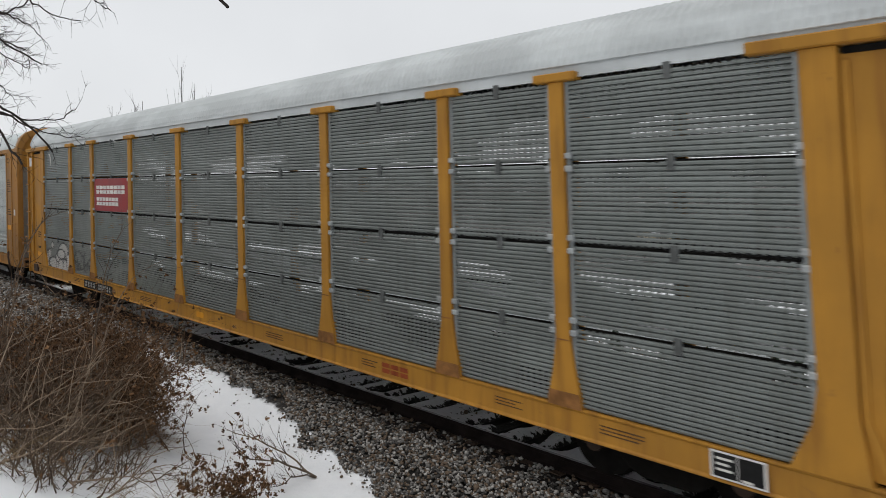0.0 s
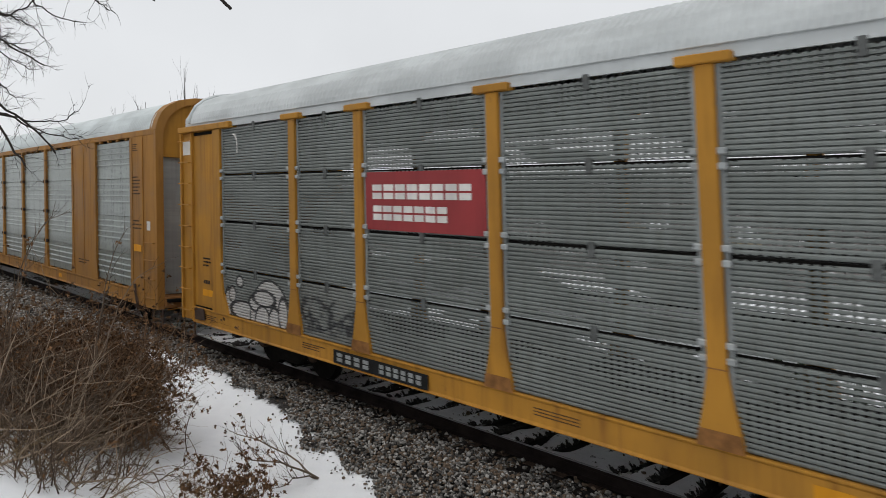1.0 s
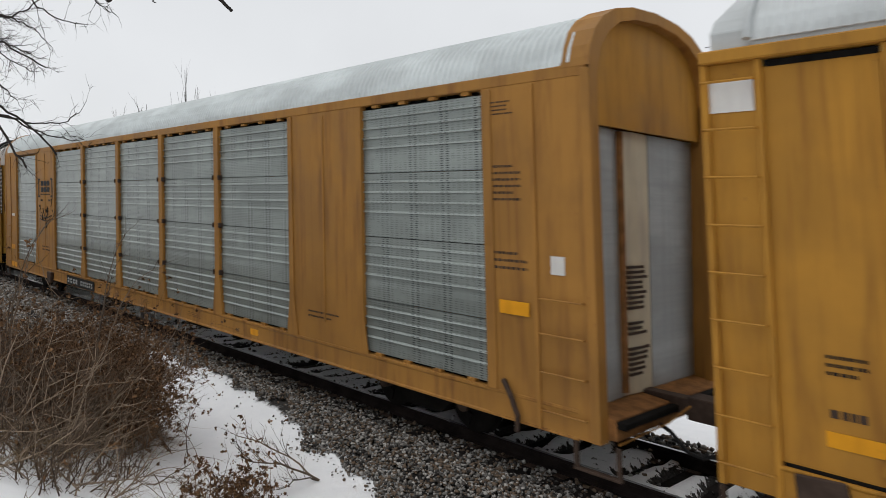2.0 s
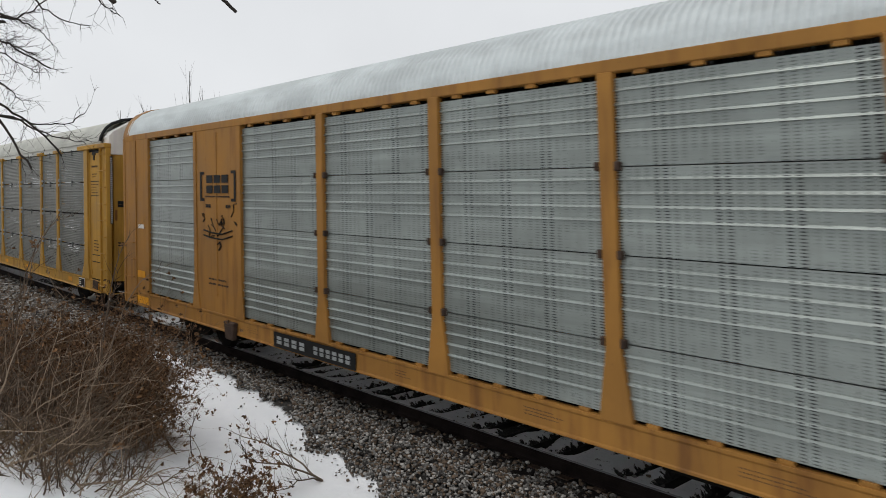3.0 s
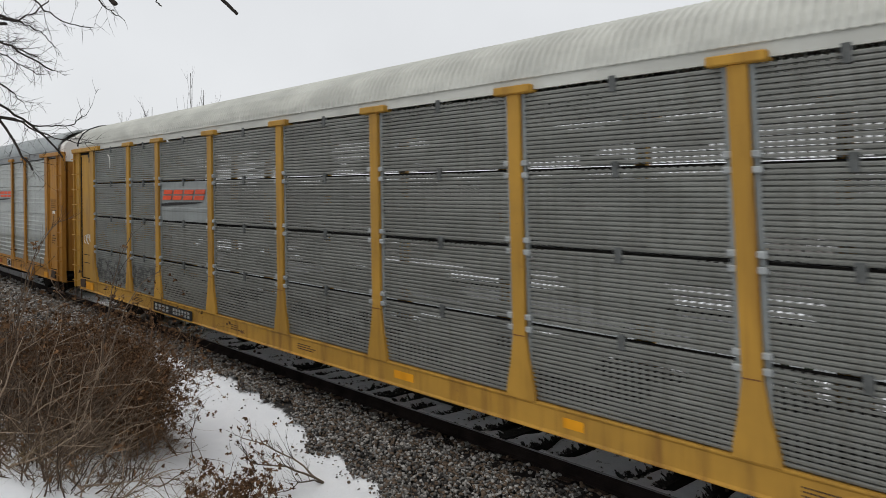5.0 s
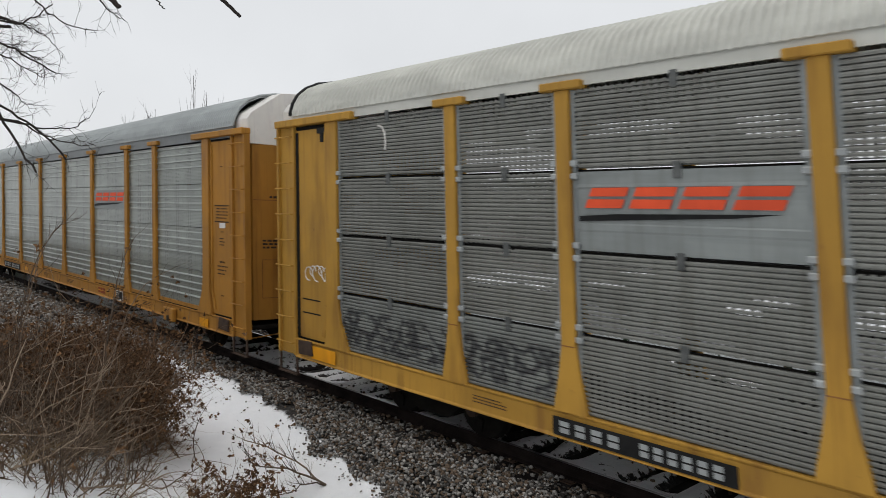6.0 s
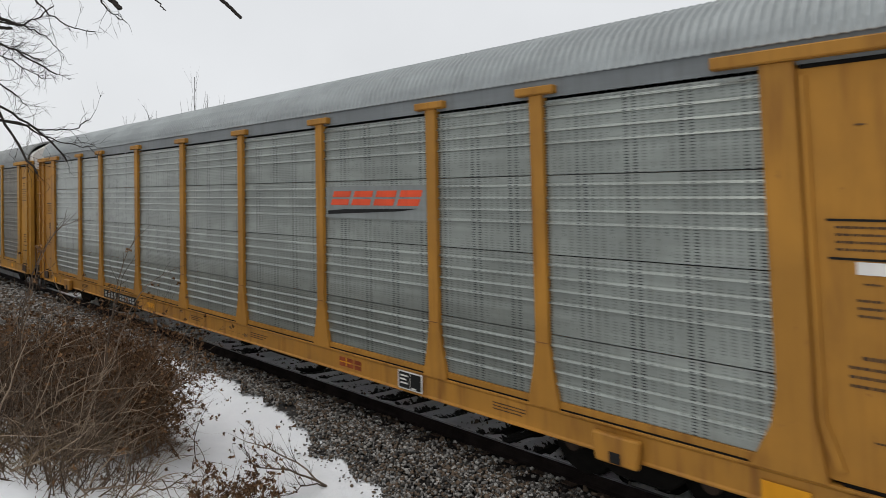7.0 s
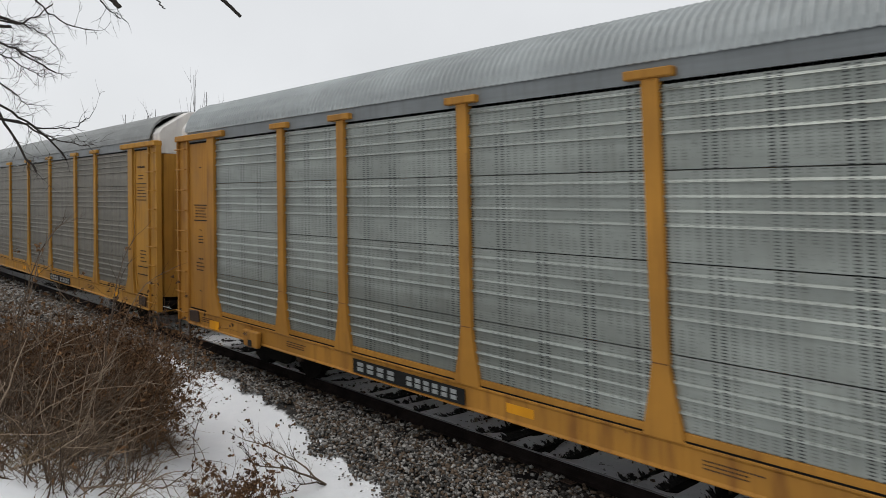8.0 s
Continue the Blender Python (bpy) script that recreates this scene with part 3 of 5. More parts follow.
def truck(car, x):
    """A two-axle bogie under a car."""
    t = part("bogie", BOLSTER, car, pose(x, 0, 0), "dark cast steel two-axle bogie")
    for y in (-0.98, 0.98):
        part("side_frame", FRAME_SIDE, t, pose(0, y, 0))
        part("spring_nest", SPRING, t, pose(0, y, 0))
        for dx in (-0.88, 0.88):
            part("bearing_cap", BEARING, t, pose(dx, y + math.copysign(0.05, y), 0.457))
    for dx in (-0.88, 0.88):
        m = Mesh()
        for src, oy in ((WHEEL, -0.80), (WHEEL, 0.80), (AXLE, 0.0), (SPOKE, -0.885), (SPOKE, 0.885)):
            flip = -1 if (oy > 0 and src is WHEEL) else 1
            m.add([(v.co.x, flip * v.co.y + oy, v.co.z) for v in src.vertices], [tuple(p.vertices) for p in src.polygons])
        ws = part("wheelset", m.made("wheelset", GRIME) if not WHEELSETS else WHEELSETS[0].data, t, pose(dx, 0, 0.457), "brown steel wheels on an axle")
        WHEELSETS.append(ws)


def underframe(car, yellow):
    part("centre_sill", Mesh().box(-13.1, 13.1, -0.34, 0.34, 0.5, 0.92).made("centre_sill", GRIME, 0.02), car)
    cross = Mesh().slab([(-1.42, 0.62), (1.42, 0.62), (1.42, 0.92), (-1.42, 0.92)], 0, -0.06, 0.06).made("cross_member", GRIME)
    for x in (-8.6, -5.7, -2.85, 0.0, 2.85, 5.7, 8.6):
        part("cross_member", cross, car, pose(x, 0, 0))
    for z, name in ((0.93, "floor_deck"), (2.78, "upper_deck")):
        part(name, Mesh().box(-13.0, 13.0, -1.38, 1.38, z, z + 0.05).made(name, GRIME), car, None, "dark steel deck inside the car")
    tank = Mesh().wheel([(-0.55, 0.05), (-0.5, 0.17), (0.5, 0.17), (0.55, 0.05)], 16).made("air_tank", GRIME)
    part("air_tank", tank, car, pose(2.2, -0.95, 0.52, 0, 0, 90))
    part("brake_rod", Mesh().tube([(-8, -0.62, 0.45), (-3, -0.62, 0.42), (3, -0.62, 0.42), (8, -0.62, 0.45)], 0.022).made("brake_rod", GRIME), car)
    for e in (-1, 1):
        truck(car, 10.05 * e)
        c = Mesh().box(12.9, 13.9, -0.10, 0.10, 0.78, 0.98).slab([(13.85, -0.16), (14.2, -0.17), (14.34, -0.05), (14.22, 0.02), (14.1, 0.16), (13.85, 0.16)], 2, 0.74, 1.02)
        part("coupler", Mesh().add([(e * x, e * y, z) for x, y, z in c.v], c.f).made("coupler", IRON, 0.012), car, None, "brown cast steel knuckle coupler")
        hose = [(13.5, -0.38, 0.72), (13.75, -0.40, 0.62), (13.95, -0.38, 0.42), (14.1, -0.3, 0.36), (14.3, -0.12, 0.42)]
        part("air_hose", Mesh().tube([(e * x, e * y, z) for x, y, z in hose], 0.026, 7).made("air_hose", BLACK), car)
        part("uncoupling_lever", Mesh().tube([(e * 13.62, -1.35, 0.62), (e * 13.66, -0.9, 0.66), (e * 13.7, -0.35, 0.7), (e * 13.9, -0.15, 0.92)], 0.014).made("uncoupling_lever", yellow), car)
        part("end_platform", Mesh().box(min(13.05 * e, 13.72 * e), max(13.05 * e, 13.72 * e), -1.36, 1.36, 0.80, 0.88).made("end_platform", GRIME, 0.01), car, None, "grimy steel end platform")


def ladder(car, e, x0, x1, zs, material):
    """Rungs on the near side and, turned about, on the far side."""
    rung = Mesh().tube([(x0 * e, -1.47, 0.0), (x0 * e, SIDE - 0.05, 0.0), (x1 * e, SIDE - 0.05, 0.0), (x1 * e, -1.47, 0.0)], 0.013, 6).made("rung", material)
    for z in zs:
        both("rung", rung, car, 0, z)


def stirrup(car, e, material):
    step = Mesh().box(-0.31, -0.25, SIDE + 0.02, SIDE + 0.05, 0.28, 0.64).box(0.25, 0.31, SIDE + 0.02, SIDE + 0.05, 0.28, 0.64).box(-0.31, 0.31, SIDE + 0.0, SIDE + 0.08, 0.26, 0.29).made("step", material, 0.004)
    both("step", step, car, 13.42 * e, 0, "bent iron foot step")


def post_car(rise, panels, yellow, roof, hood, clips, rib, label, special=None, rusty_feet=False, seal_black=True):
    """A rack car with bare posts; panels(width, z0, z1, material) makes one panel."""
    car = thing("railway_car", label, "railway car", "cars of the train")
    P = PAINT[yellow]
    make, mat = panels
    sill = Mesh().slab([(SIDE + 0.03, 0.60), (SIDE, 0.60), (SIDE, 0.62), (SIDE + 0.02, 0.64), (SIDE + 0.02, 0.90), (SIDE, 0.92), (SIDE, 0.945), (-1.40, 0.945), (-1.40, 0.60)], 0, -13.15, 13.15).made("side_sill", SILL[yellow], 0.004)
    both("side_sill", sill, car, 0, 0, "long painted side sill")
    lower = Mesh().box(-11.8, 11.8, -1.505, -1.44, 0.945, 1.045).made("lower_rail", P)
    if not clips:
        both("lower_rail", lower, car)
        both("sill_gap", Mesh().box(-11.5, 11.5, -1.512, -1.50, 0.946, 0.966).made("sill_gap", GRIME), car, 0, 0, "dark gap above the sill")
    post, cap = post_mesh(P), Mesh().box(-0.30, 0.30, SIDE - 0.05, -1.40, 4.735, 4.835).made("post_cap", P, 0.012)
    seam = Mesh().box(-0.098, 0.098, SIDE - 0.016, SIDE - 0.008, 1.715, 1.729).made("post_seam", RUST)
    foot = Mesh().slab([(-0.238, 0.932), (0.238, 0.932), (0.221, 1.06), (0.209, 1.11), (-0.209, 1.11), (-0.221, 1.06)], 1, SIDE - 0.017, SIDE - 0.008).made("post_foot", RUST, 0.002)
    for x in POSTS:
        both("post", post, car, x)
        both("post_cap", cap, car, x)
        part("post_seam", seam, car, pose(x, 0, 0), "dark weld seam")
        if rusty_feet:
            part("post_foot", foot, car, pose(x, 0, 0), "rusty brown foot plate")
    clip = Mesh().box(-0.046, 0.046, SIDE - 0.008, -1.47, -0.036, 0.036).made("clip", CLIP, 0.012)
    if clips:
        slit = Mesh().box(-11.8, 11.8, -1.452, -1.436, -0.032, 0.004).made("row_rail", GRIME)
        for z in (1.885, 2.84, 3.795):
            both("row_rail", slit, car, 0, z, "dark rail behind the slit between panels")
    if clips:
        for x in (*POSTS, -11.93, 11.93):
            for z in (1.885, 2.84, 3.795):
                for dx in (-0.145, 0.145) if abs(x) < 11 else ((-0.16,) if x > 0 else (0.16,)):
                    for dz in (-0.075, 0.075):
                        part("clip", clip, car, pose(x + dx, 0, z + dz))
        edge = Mesh().box(-0.03, 0.03, -1.493, -1.455, 0.96, 4.73).made("panel_edge", CLIP_DULL)
        joint = Mesh().box(-0.045, 0.045, -1.503, -1.455, -0.12, 0.06).made("panel_joint", HANGER, 0.006)
        for a, b in BAYS:
            for x in (a + 0.035, b - 0.035):
                part("panel_edge", edge, car, pose(x, 0, 0))
            for z in (1.885, 2.84, 3.795, 4.745):
                part("panel_joint", joint, car, pose((a + b) / 2, 0, z))
    made = {}
    for i, (a, b) in enumerate(BAYS):
        for r, (z0, z1) in enumerate(ROWS):
            if not clips:
                z0, z1 = FLUTED_ROWS[r], FLUTED_ROWS[r + 1] - 0.006
            for side in (0, 1):
                mm = (special or {}).get((i, r), mat) if side == 0 else (RIB_FAR if clips else mat)
                w = round(b - a, 2)
                key = (w, r, mm.name)
                if key not in made:
                    made[key] = (shallow if mm is FIELD else make)(w, z0, z1, mm)
                here = pose((a + b) / 2, 0, (z0 + z1) / 2)
                part("panel", made[key], car, TURN @ here if side else here)
    # ends
    for e in (-1, 1):
        def at(m):
            return Mesh().add([(e * x, y, z) for x, y, z in m.v], m.f)
        col = Mesh().slab([(11.52, 0.93), (12.2, 0.93), (12.12, 1.5), (12.12, 4.735), (11.80, 4.735), (11.80, 1.72), (11.74, 1.38)], 1, SIDE - 0.012, -1.40)
        both("end_column", at(col).made("end_column", P, 0.008), car)
        both("top_beam", at(Mesh().box(11.33, 13.72, SIDE - 0.05, -1.38, 4.735, 4.86)).made("top_beam", P, 0.014), car)
        sheet = Mesh().slab([(12.10, 1.06), (12.22, 0.98), (13.14, 0.98), (13.14, 4.67), (12.10, 4.67)], 1, -1.475, -1.43)
        both("end_sheet", at(sheet).made("end_sheet", P), car)
        both("end_rib", at(Mesh().slab([(12.14, 4.6), (12.20, 4.6), (12.20, 1.5), (12.34, 1.08), (12.26, 1.06), (12.14, 1.46)], 1, -1.50, -1.47)).made("end_rib", P), car)
        both("ladder_panel", at(Mesh().box(13.14, 13.70, -1.475, -1.44, 0.62, 4.735)).made("ladder_panel", P, 0.004), car)
        both("ladder_stile", at(Mesh().box(13.13, 13.19, -1.53, -1.44, 0.62, 4.735)).made("ladder_stile", P, 0.004), car)
        both("ladder_stile", at(Mesh().box(13.66, 13.73, -1.53, -1.40, 0.62, 4.735)).made("ladder_stile", P, 0.004), car)
        ladder(car, e, 13.18, 13.70, [0.84 + 0.464 * i for i in range(9)], P)
        stirrup(car, e, IRON)
        # doors in two leaves that bow outward, and the hood above them
        bow = [(13.42, -1.38), (13.62, -1.30), (13.70, -0.9), (13.74, -0.02), (13.66, -0.02), (13.4, -1.2)]
        for s, nm in ((1, "end_door"), (-1, "end_door")):
            part(nm, at(Mesh().slab([(x, s * y) for x, y in bow], 2, 0.98, 4.56)).made(nm, P, 0.006), car, None, "painted end door leaf")
        part("door_bar", at(Mesh().box(13.735, 13.77, -0.06, 0.02, 1.2, 4.4)).made("door_bar", RUST, 0.006), car, None, "rusty vertical lock bar")
        crest = 4.92 + 0.89 * rise
        hd = Mesh().slab([(-1.42, 4.56), (-1.42, 5.06), (-1.32, 5.2), (-0.66, crest - 0.06), (0, crest + 0.01), (0.66, crest - 0.06), (1.32, 5.2), (1.42, 5.06), (1.42, 4.56)], 0, 13.05, 13.66)
        part("hood", at(hd).made("hood", hood, 0.01), car, None, "painted sheet hood above the end doors")
        seal = Mesh().tube([(13.24, y, z + 0.02) for y, z in lowered(rise)], 0.045 if seal_black else 0.022, 6)
        part("roof_seal", at(seal).made("roof_seal", BLACK if hood is WHITE and seal_black else roof), car)
        # shade below the top beam, put in as a dark strip along with grime
        both("beam_shade", at(Mesh().box(12.15, 13.1, -1.486, -1.46, 4.66, 4.72)).made("beam_shade", GRIME), car, 0, 0, "dark strip for grime and shade under the top beam")
        both("sill_seam", at(Mesh().box(12.3, 13.12, -1.484, -1.47, 0.945, 0.975)).made("sill_seam", GRIME), car, 0, 0, "dark gap under the end sheet")
        both("draft_bracket", at(Mesh().slab([(12.55, 0.70), (13.0, 0.68), (13.02, 0.92), (12.6, 0.95)], 1, SIDE - 0.03, SIDE + 0.01)).made("draft_bracket", IRON, 0.012), car, 0, 0, "grimy bracket on the sill")
    part("roof", roof_mesh(13.22, roof, rib, 0.107, rise), car, None, "ribbed metal roof")
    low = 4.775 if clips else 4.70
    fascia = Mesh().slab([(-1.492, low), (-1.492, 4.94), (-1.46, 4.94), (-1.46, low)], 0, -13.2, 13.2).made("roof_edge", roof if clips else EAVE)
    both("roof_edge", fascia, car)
    underframe(car, P)
    return car


def frame_car(label):
    """A rack car whose broad painted sheets reach up to a full top rail."""
    car = thing("railway_car", label, "railway car", "cars of the train")
    P, roof = PAINT["ochre"], ROOF["bright"]
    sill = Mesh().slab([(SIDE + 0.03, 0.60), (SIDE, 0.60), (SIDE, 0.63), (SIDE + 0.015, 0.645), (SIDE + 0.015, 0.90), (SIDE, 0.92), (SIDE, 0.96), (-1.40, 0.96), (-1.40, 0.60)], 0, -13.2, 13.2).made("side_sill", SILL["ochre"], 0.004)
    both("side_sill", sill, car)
    both("top_rail", Mesh().box(-13.45, 13.45, SIDE, -1.40, 4.815, 4.96).made("top_rail", P, 0.01), car)
    post = post_mesh(P, 0.2, 0.42, 4.82)
    for x in (-4.28, -1.42, 1.42, 4.28):
        both("post", post, car, x)
    bays = [(-11.82, -9.22), (-7.08, -4.38), (-4.18, -1.52), (-1.32, 1.32), (1.52, 4.18), (4.38, 7.08), (9.22, 11.82)]
    made = {}
    tab = Mesh().box(-0.07, 0.07, -1.51, -1.44, 0, 0.045).made("panel_tab", P)
    bolt = Mesh().box(-0.03, 0.03, SIDE - 0.03, -1.47, -0.05, 0.05).made("bolt_lug", IRON, 0.01)
    for a, b in bays:
        w = round(b - a, 2)
        for r in range(4):
            z0, z1 = (1.0, 1.82, 2.795, 3.775)[r], (1.82, 2.795, 3.775, 4.76)[r] - 0.006
            if (w, r) not in made:
                made[(w, r)] = fluted(w, z0, z1, PANEL_BLUE)
            both("panel", made[(w, r)], car, (a + b) / 2, (z0 + z1) / 2)
        for k in range(4):
            x = a + w * (k + 0.5) / 4
            both("panel_tab", tab, car, x, 0.958)
            both("panel_tab", tab, car, x, 4.768)
    for x in (-4.28, -1.42, 1.42, 4.28):
        for z in (1.82, 2.795, 3.775):
            for dx in (-0.13, 0.13):
                part("bolt_lug", bolt, car, pose(x + dx, 0, z), "dark bolted lug")
    for e in (-1, 1):
        def at(m):
            return Mesh().add([(e * x, y, z) for x, y, z in m.v], m.f)
        both("side_sheet", at(Mesh().box(7.08, 9.22, SIDE + 0.01, -1.42, 0.955, 4.82)).made("side_sheet", P, 0.004), car, 0, 0, "broad painted side sheet")
        gus = Mesh().slab([(6.98, 0.95), (7.34, 0.95), (7.22, 1.6), (7.2, 4.8), (7.08, 4.8), (7.08, 1.6)], 1, SIDE - 0.012, SIDE + 0.01).slab([(9.32, 0.95), (8.96, 0.95), (9.08, 1.6), (9.10, 4.8), (9.22, 4.8), (9.22, 1.6)], 1, SIDE - 0.012, SIDE + 0.01)
        both("sheet_gusset", at(gus).made("sheet_gusset", P), car)
        both("sheet_seam", at(Mesh().box(8.13, 8.17, SIDE - 0.004, SIDE + 0.01, 1.3, 4.75)).made("sheet_seam", P), car)
        both("corner_sheet", at(Mesh().box(11.82, 13.45, SIDE + 0.005, -1.42, 0.62, 4.82)).made("corner_sheet", P, 0.004), car, 0, 0, "painted corner sheet")
        ribs = Mesh().box(11.82, 11.98, SIDE - 0.012, SIDE + 0.005, 0.95, 4.8).box(12.62, 12.68, SIDE - 0.02, SIDE + 0.005, 0.62, 4.8).box(13.38, 13.5, SIDE - 0.012, -1.36, 0.62, 4.9)
        both("corner_rib", at(ribs).made("corner_rib", P, 0.004), car)
        ladder(car, e, 12.72, 13.34, (0.86, 1.32, 1.78, 2.2), P)
        stirrup(car, e, IRON)
        notice_z = 1.95 if e > 0 else 1.34
        plate(car, "notice", e * 12.3 - 0.24, e * 12.3 + 0.24, notice_z, notice_z + 0.17, PATCH, SIDE - 0.01, "small bright yellow notice plate")
        # arched end: a rim, a recessed sheet, and doors below
        rim = Mesh()
        outer, inner = ROOF_LINE, [(y * 0.90, z - 0.13) for y, z in ROOF_LINE]
        n = len(outer)
        for x in (13.1, 13.5):
            rim.v += [(x, y * 1.01, z + 0.01) for y, z in outer] + [(x, y, z) for y, z in inner]
        for k in range(n - 1):
            rim.f += [(k, k + 1, n + k + 1, n + k), (2 * n + k, 3 * n + k, 3 * n + k + 1, 2 * n + k + 1), (k, 2 * n + k, 2 * n + k + 1, k + 1), (n + k, n + k + 1, 3 * n + k + 1, 3 * n + k)]
        part("end_arch", at(rim).made("end_arch", P), car, None, "rusty arched rim round the end")
        part("end_sheet", at(Mesh().slab([(-1.40, 4.30)] + [(y * 0.92, z - 0.1) for y, z in ROOF_LINE] + [(1.40, 4.30)], 0, 13.28, 13.34)).made("end_sheet", PAINT["amber"]), car, None, "amber sheet closing the arch")
        for s, mt, lab in ((-1, CLIP, "galvanised end door"), (1, CREAM, "cream end door with small bars of text")):
            y0, y1 = (-1.40, -0.52) if s < 0 else (-0.50, 0.2)
            part("end_door", at(Mesh().slab([(13.12, y0), (13.20, y0), (13.24, (y0 + y1) / 2), (13.20, y1), (13.12, y1)], 2, 0.95, 4.30)).made("end_door", mt, 0.006), car, None, lab)
        part("end_door", at(Mesh().box(13.12, 13.2, 0.22, 1.40, 0.95, 4.30)).made("end_door", CLIP), car)
        part("door_jamb", at(Mesh().box(13.19, 13.26, -0.56, -0.48, 1.0, 4.28)).made("door_jamb", RUST, 0.006), car, None, "rusty bar between the end doors")
        note, rng = Mesh(), random.Random(61)
        for k in range(22):
            z = 2.55 - 0.065 * k
            if k not in (9, 10, 14, 15):
                note.box(13.205, 13.245, -0.40, -0.40 + rng.uniform(0.25, 0.5), z, z + 0.035)
        tagged(part("end_stencil", at(note).made("end_stencil", IRON), car, None, "rows of small dark bars"), kind="stuff")
        part("hinge_block", at(Mesh().box(13.19, 13.27, -1.40, -1.33, 3.75, 3.95)).made("hinge_block", IRON, 0.01), car)
        part("hinge_block", at(Mesh().box(13.19, 13.27, -1.40, -1.33, 1.95, 2.15)).made("hinge_block", IRON, 0.01), car)
        part("end_beam", at(Mesh().slab([(13.1, 0.62), (13.62, 0.66), (13.60, 0.90), (13.1, 0.95)], 1, -1.38, 1.38)).made("end_beam", RUST, 0.01), car, None, "rusty brown end beam")
    part("roof", roof_mesh(13.25, roof, 0.024, 0.112, 0.95), car, None, "bright ribbed metal roof")
    underframe(car, P)
    return car


def black_lines(car, name, x0, x1, z0, z1, y):
    for z in (z0, z1):
        part(name, Mesh().box(x0, x1, y - 0.004, y, z, z + 0.022).made(name, BLACK), car)


def data_plate(car, x, z=0.775):
    p = plate(car, "data_plate", x - 0.27, x + 0.27, z - 0.135, z + 0.135, WHITE, SIDE - 0.002, "white-rimmed black plate with rows of white bars")
    for dx in (-0.125, 0.125):
        part("plate_square", Mesh().box(x + dx - 0.118, x + dx + 0.118, SIDE - 0.012, SIDE - 0.007, z - 0.115, z + 0.115).made("plate_square", BLACK), p)
    for k, (a, b) in enumerate(((-0.21, -0.04), (-0.21, -0.08), (-0.21, -0.05), (0.04, 0.14))):
        part("plate_bar", Mesh().box(x + a, x + b, SIDE - 0.016, SIDE - 0.011, z + 0.055 - 0.055 * k, z + 0.078 - 0.055 * k).made("plate_bar", WHITE), p)


def number_board(car, x0, x1, z0=0.64, z1=0.86, seed=3):
    p = plate(car, "number_board", x0, x1, z0, z1, BLACK, SIDE - 0.002, "black board with plain white bars")
    w = x1 - x0
    letters(car, "number_bar", x0 + 0.24 * w, (z0 + z1) / 2, 0.40 * w, 0.14, 4, CLIP, SIDE - 0.008, label="dull white bar", fill=0.6)
    letters(car, "number_bar", x0 + 0.74 * w, (z0 + z1) / 2, 0.44 * w, 0.14, 6, CLIP, SIDE - 0.008, label="dull white bar", fill=0.6)


def end_text(car, e, seed, low=False):
    """Small stencilled blocks on an end sheet."""
    x, y = e * 12.6, -1.479
    if low:
        black_lines(car, "stencil_frame", x - 0.30, x + 0.34, 2.94, 3.28, y)
        for k, (z, w, h, r) in enumerate(((4.12, 0.12, 0.05, 1), (3.13, 0.54, 0.26, 4), (2.74, 0.14, 0.05, 1), (2.53, 0.26, 0.2, 3), (2.10, 0.24, 0.1, 1), (1.93, 0.46, 0.24, 3), (1.39, 0.14, 0.05, 1))):
            marks(car, "stencil", x + 0.04, z, w, h, r, IRON, y, 0.45, seed=seed + k)
        return
    marks(car, "stencil", x, 4.24, 0.5, 0.10, 1, IRON, y, 0.7, seed=seed)
    marks(car, "stencil", x, 3.98, 0.42, 0.16, 2, IRON, y, 0.4, seed=seed + 1)
    black_lines(car, "stencil_frame", x - 0.34, x + 0.34, 3.38, 3.80, y)
    marks(car, "stencil", x, 3.6, 0.6, 0.32, 4, IRON, y, 0.3, seed=seed + 2)
    marks(car, "stencil", x + 0.1, 1.95, 0.40, 0.36, 4, IRON, y, 0.4, seed=seed + 3)
    black_lines(car, "stencil_frame", x - 0.27, x + 0.37, 1.46, 1.66, y)


def blotches(car, xs, seed):
    """Repainted patches and small stencils along a sill."""
    rng = random.Random(seed)
    for x in xs:
        if rng.random() < 0.35:
            plate(car, "paint_patch", x, x + rng.uniform(0.22, 0.45), 0.72, 0.84, PATCH, SIDE + 0.017, "fresh yellow paint patch", 0.003)
        else:
            marks(car, "stencil", x + 0.2, 0.78, rng.uniform(0.35, 0.7), 0.12, 3, IRON, SIDE + 0.018, 0.5, seed=seed + int(10 * x))


# car one: narrow perforated ribs, a red board
car_a = post_car(0.86, (ribbed, RIB), "amber", ROOF["white"], ROOF["white"], True, 0.012,
                 "yellow rack car with perforated grey panels, red board, sprayed bubbles", {(0, 0): RIB_ART, (1, 0): RIB_SCRAWL}, True)
plate(car_a, "name_board", -6.98, -4.44, 2.88, 3.76, RED, -1.492, "red board with white bars", 0.012)
letters(car_a, "board_bar", -5.75, 3.46, 2.15, 0.22, 8, WHITE, -1.505, label="white bar")
letters(car_a, "board_bar", -5.98, 3.14, 1.66, 0.22, 7, WHITE, -1.505, label="white bar")
number_board(car_a, -7.88, -5.6)
data_plate(car_a, 11.06)
blotches(car_a, (-12.6, -8.7, -3.6, -0.6, 2.4, 5.2, 8.0, 9.6), 5)
marks(car_a, "stencil", -12.55, 1.95, 0.34, 0.22, 3, BLACK, -1.479, 0.6, seed=8)
marks(car_a, "stencil", -12.5, 1.52, 0.42, 0.13, 1, IRON, -1.479, seed=9)
plate(car_a, "notice", -12.75, -12.25, 1.22, 1.36, PATCH, -1.479, "small bright yellow notice plate")
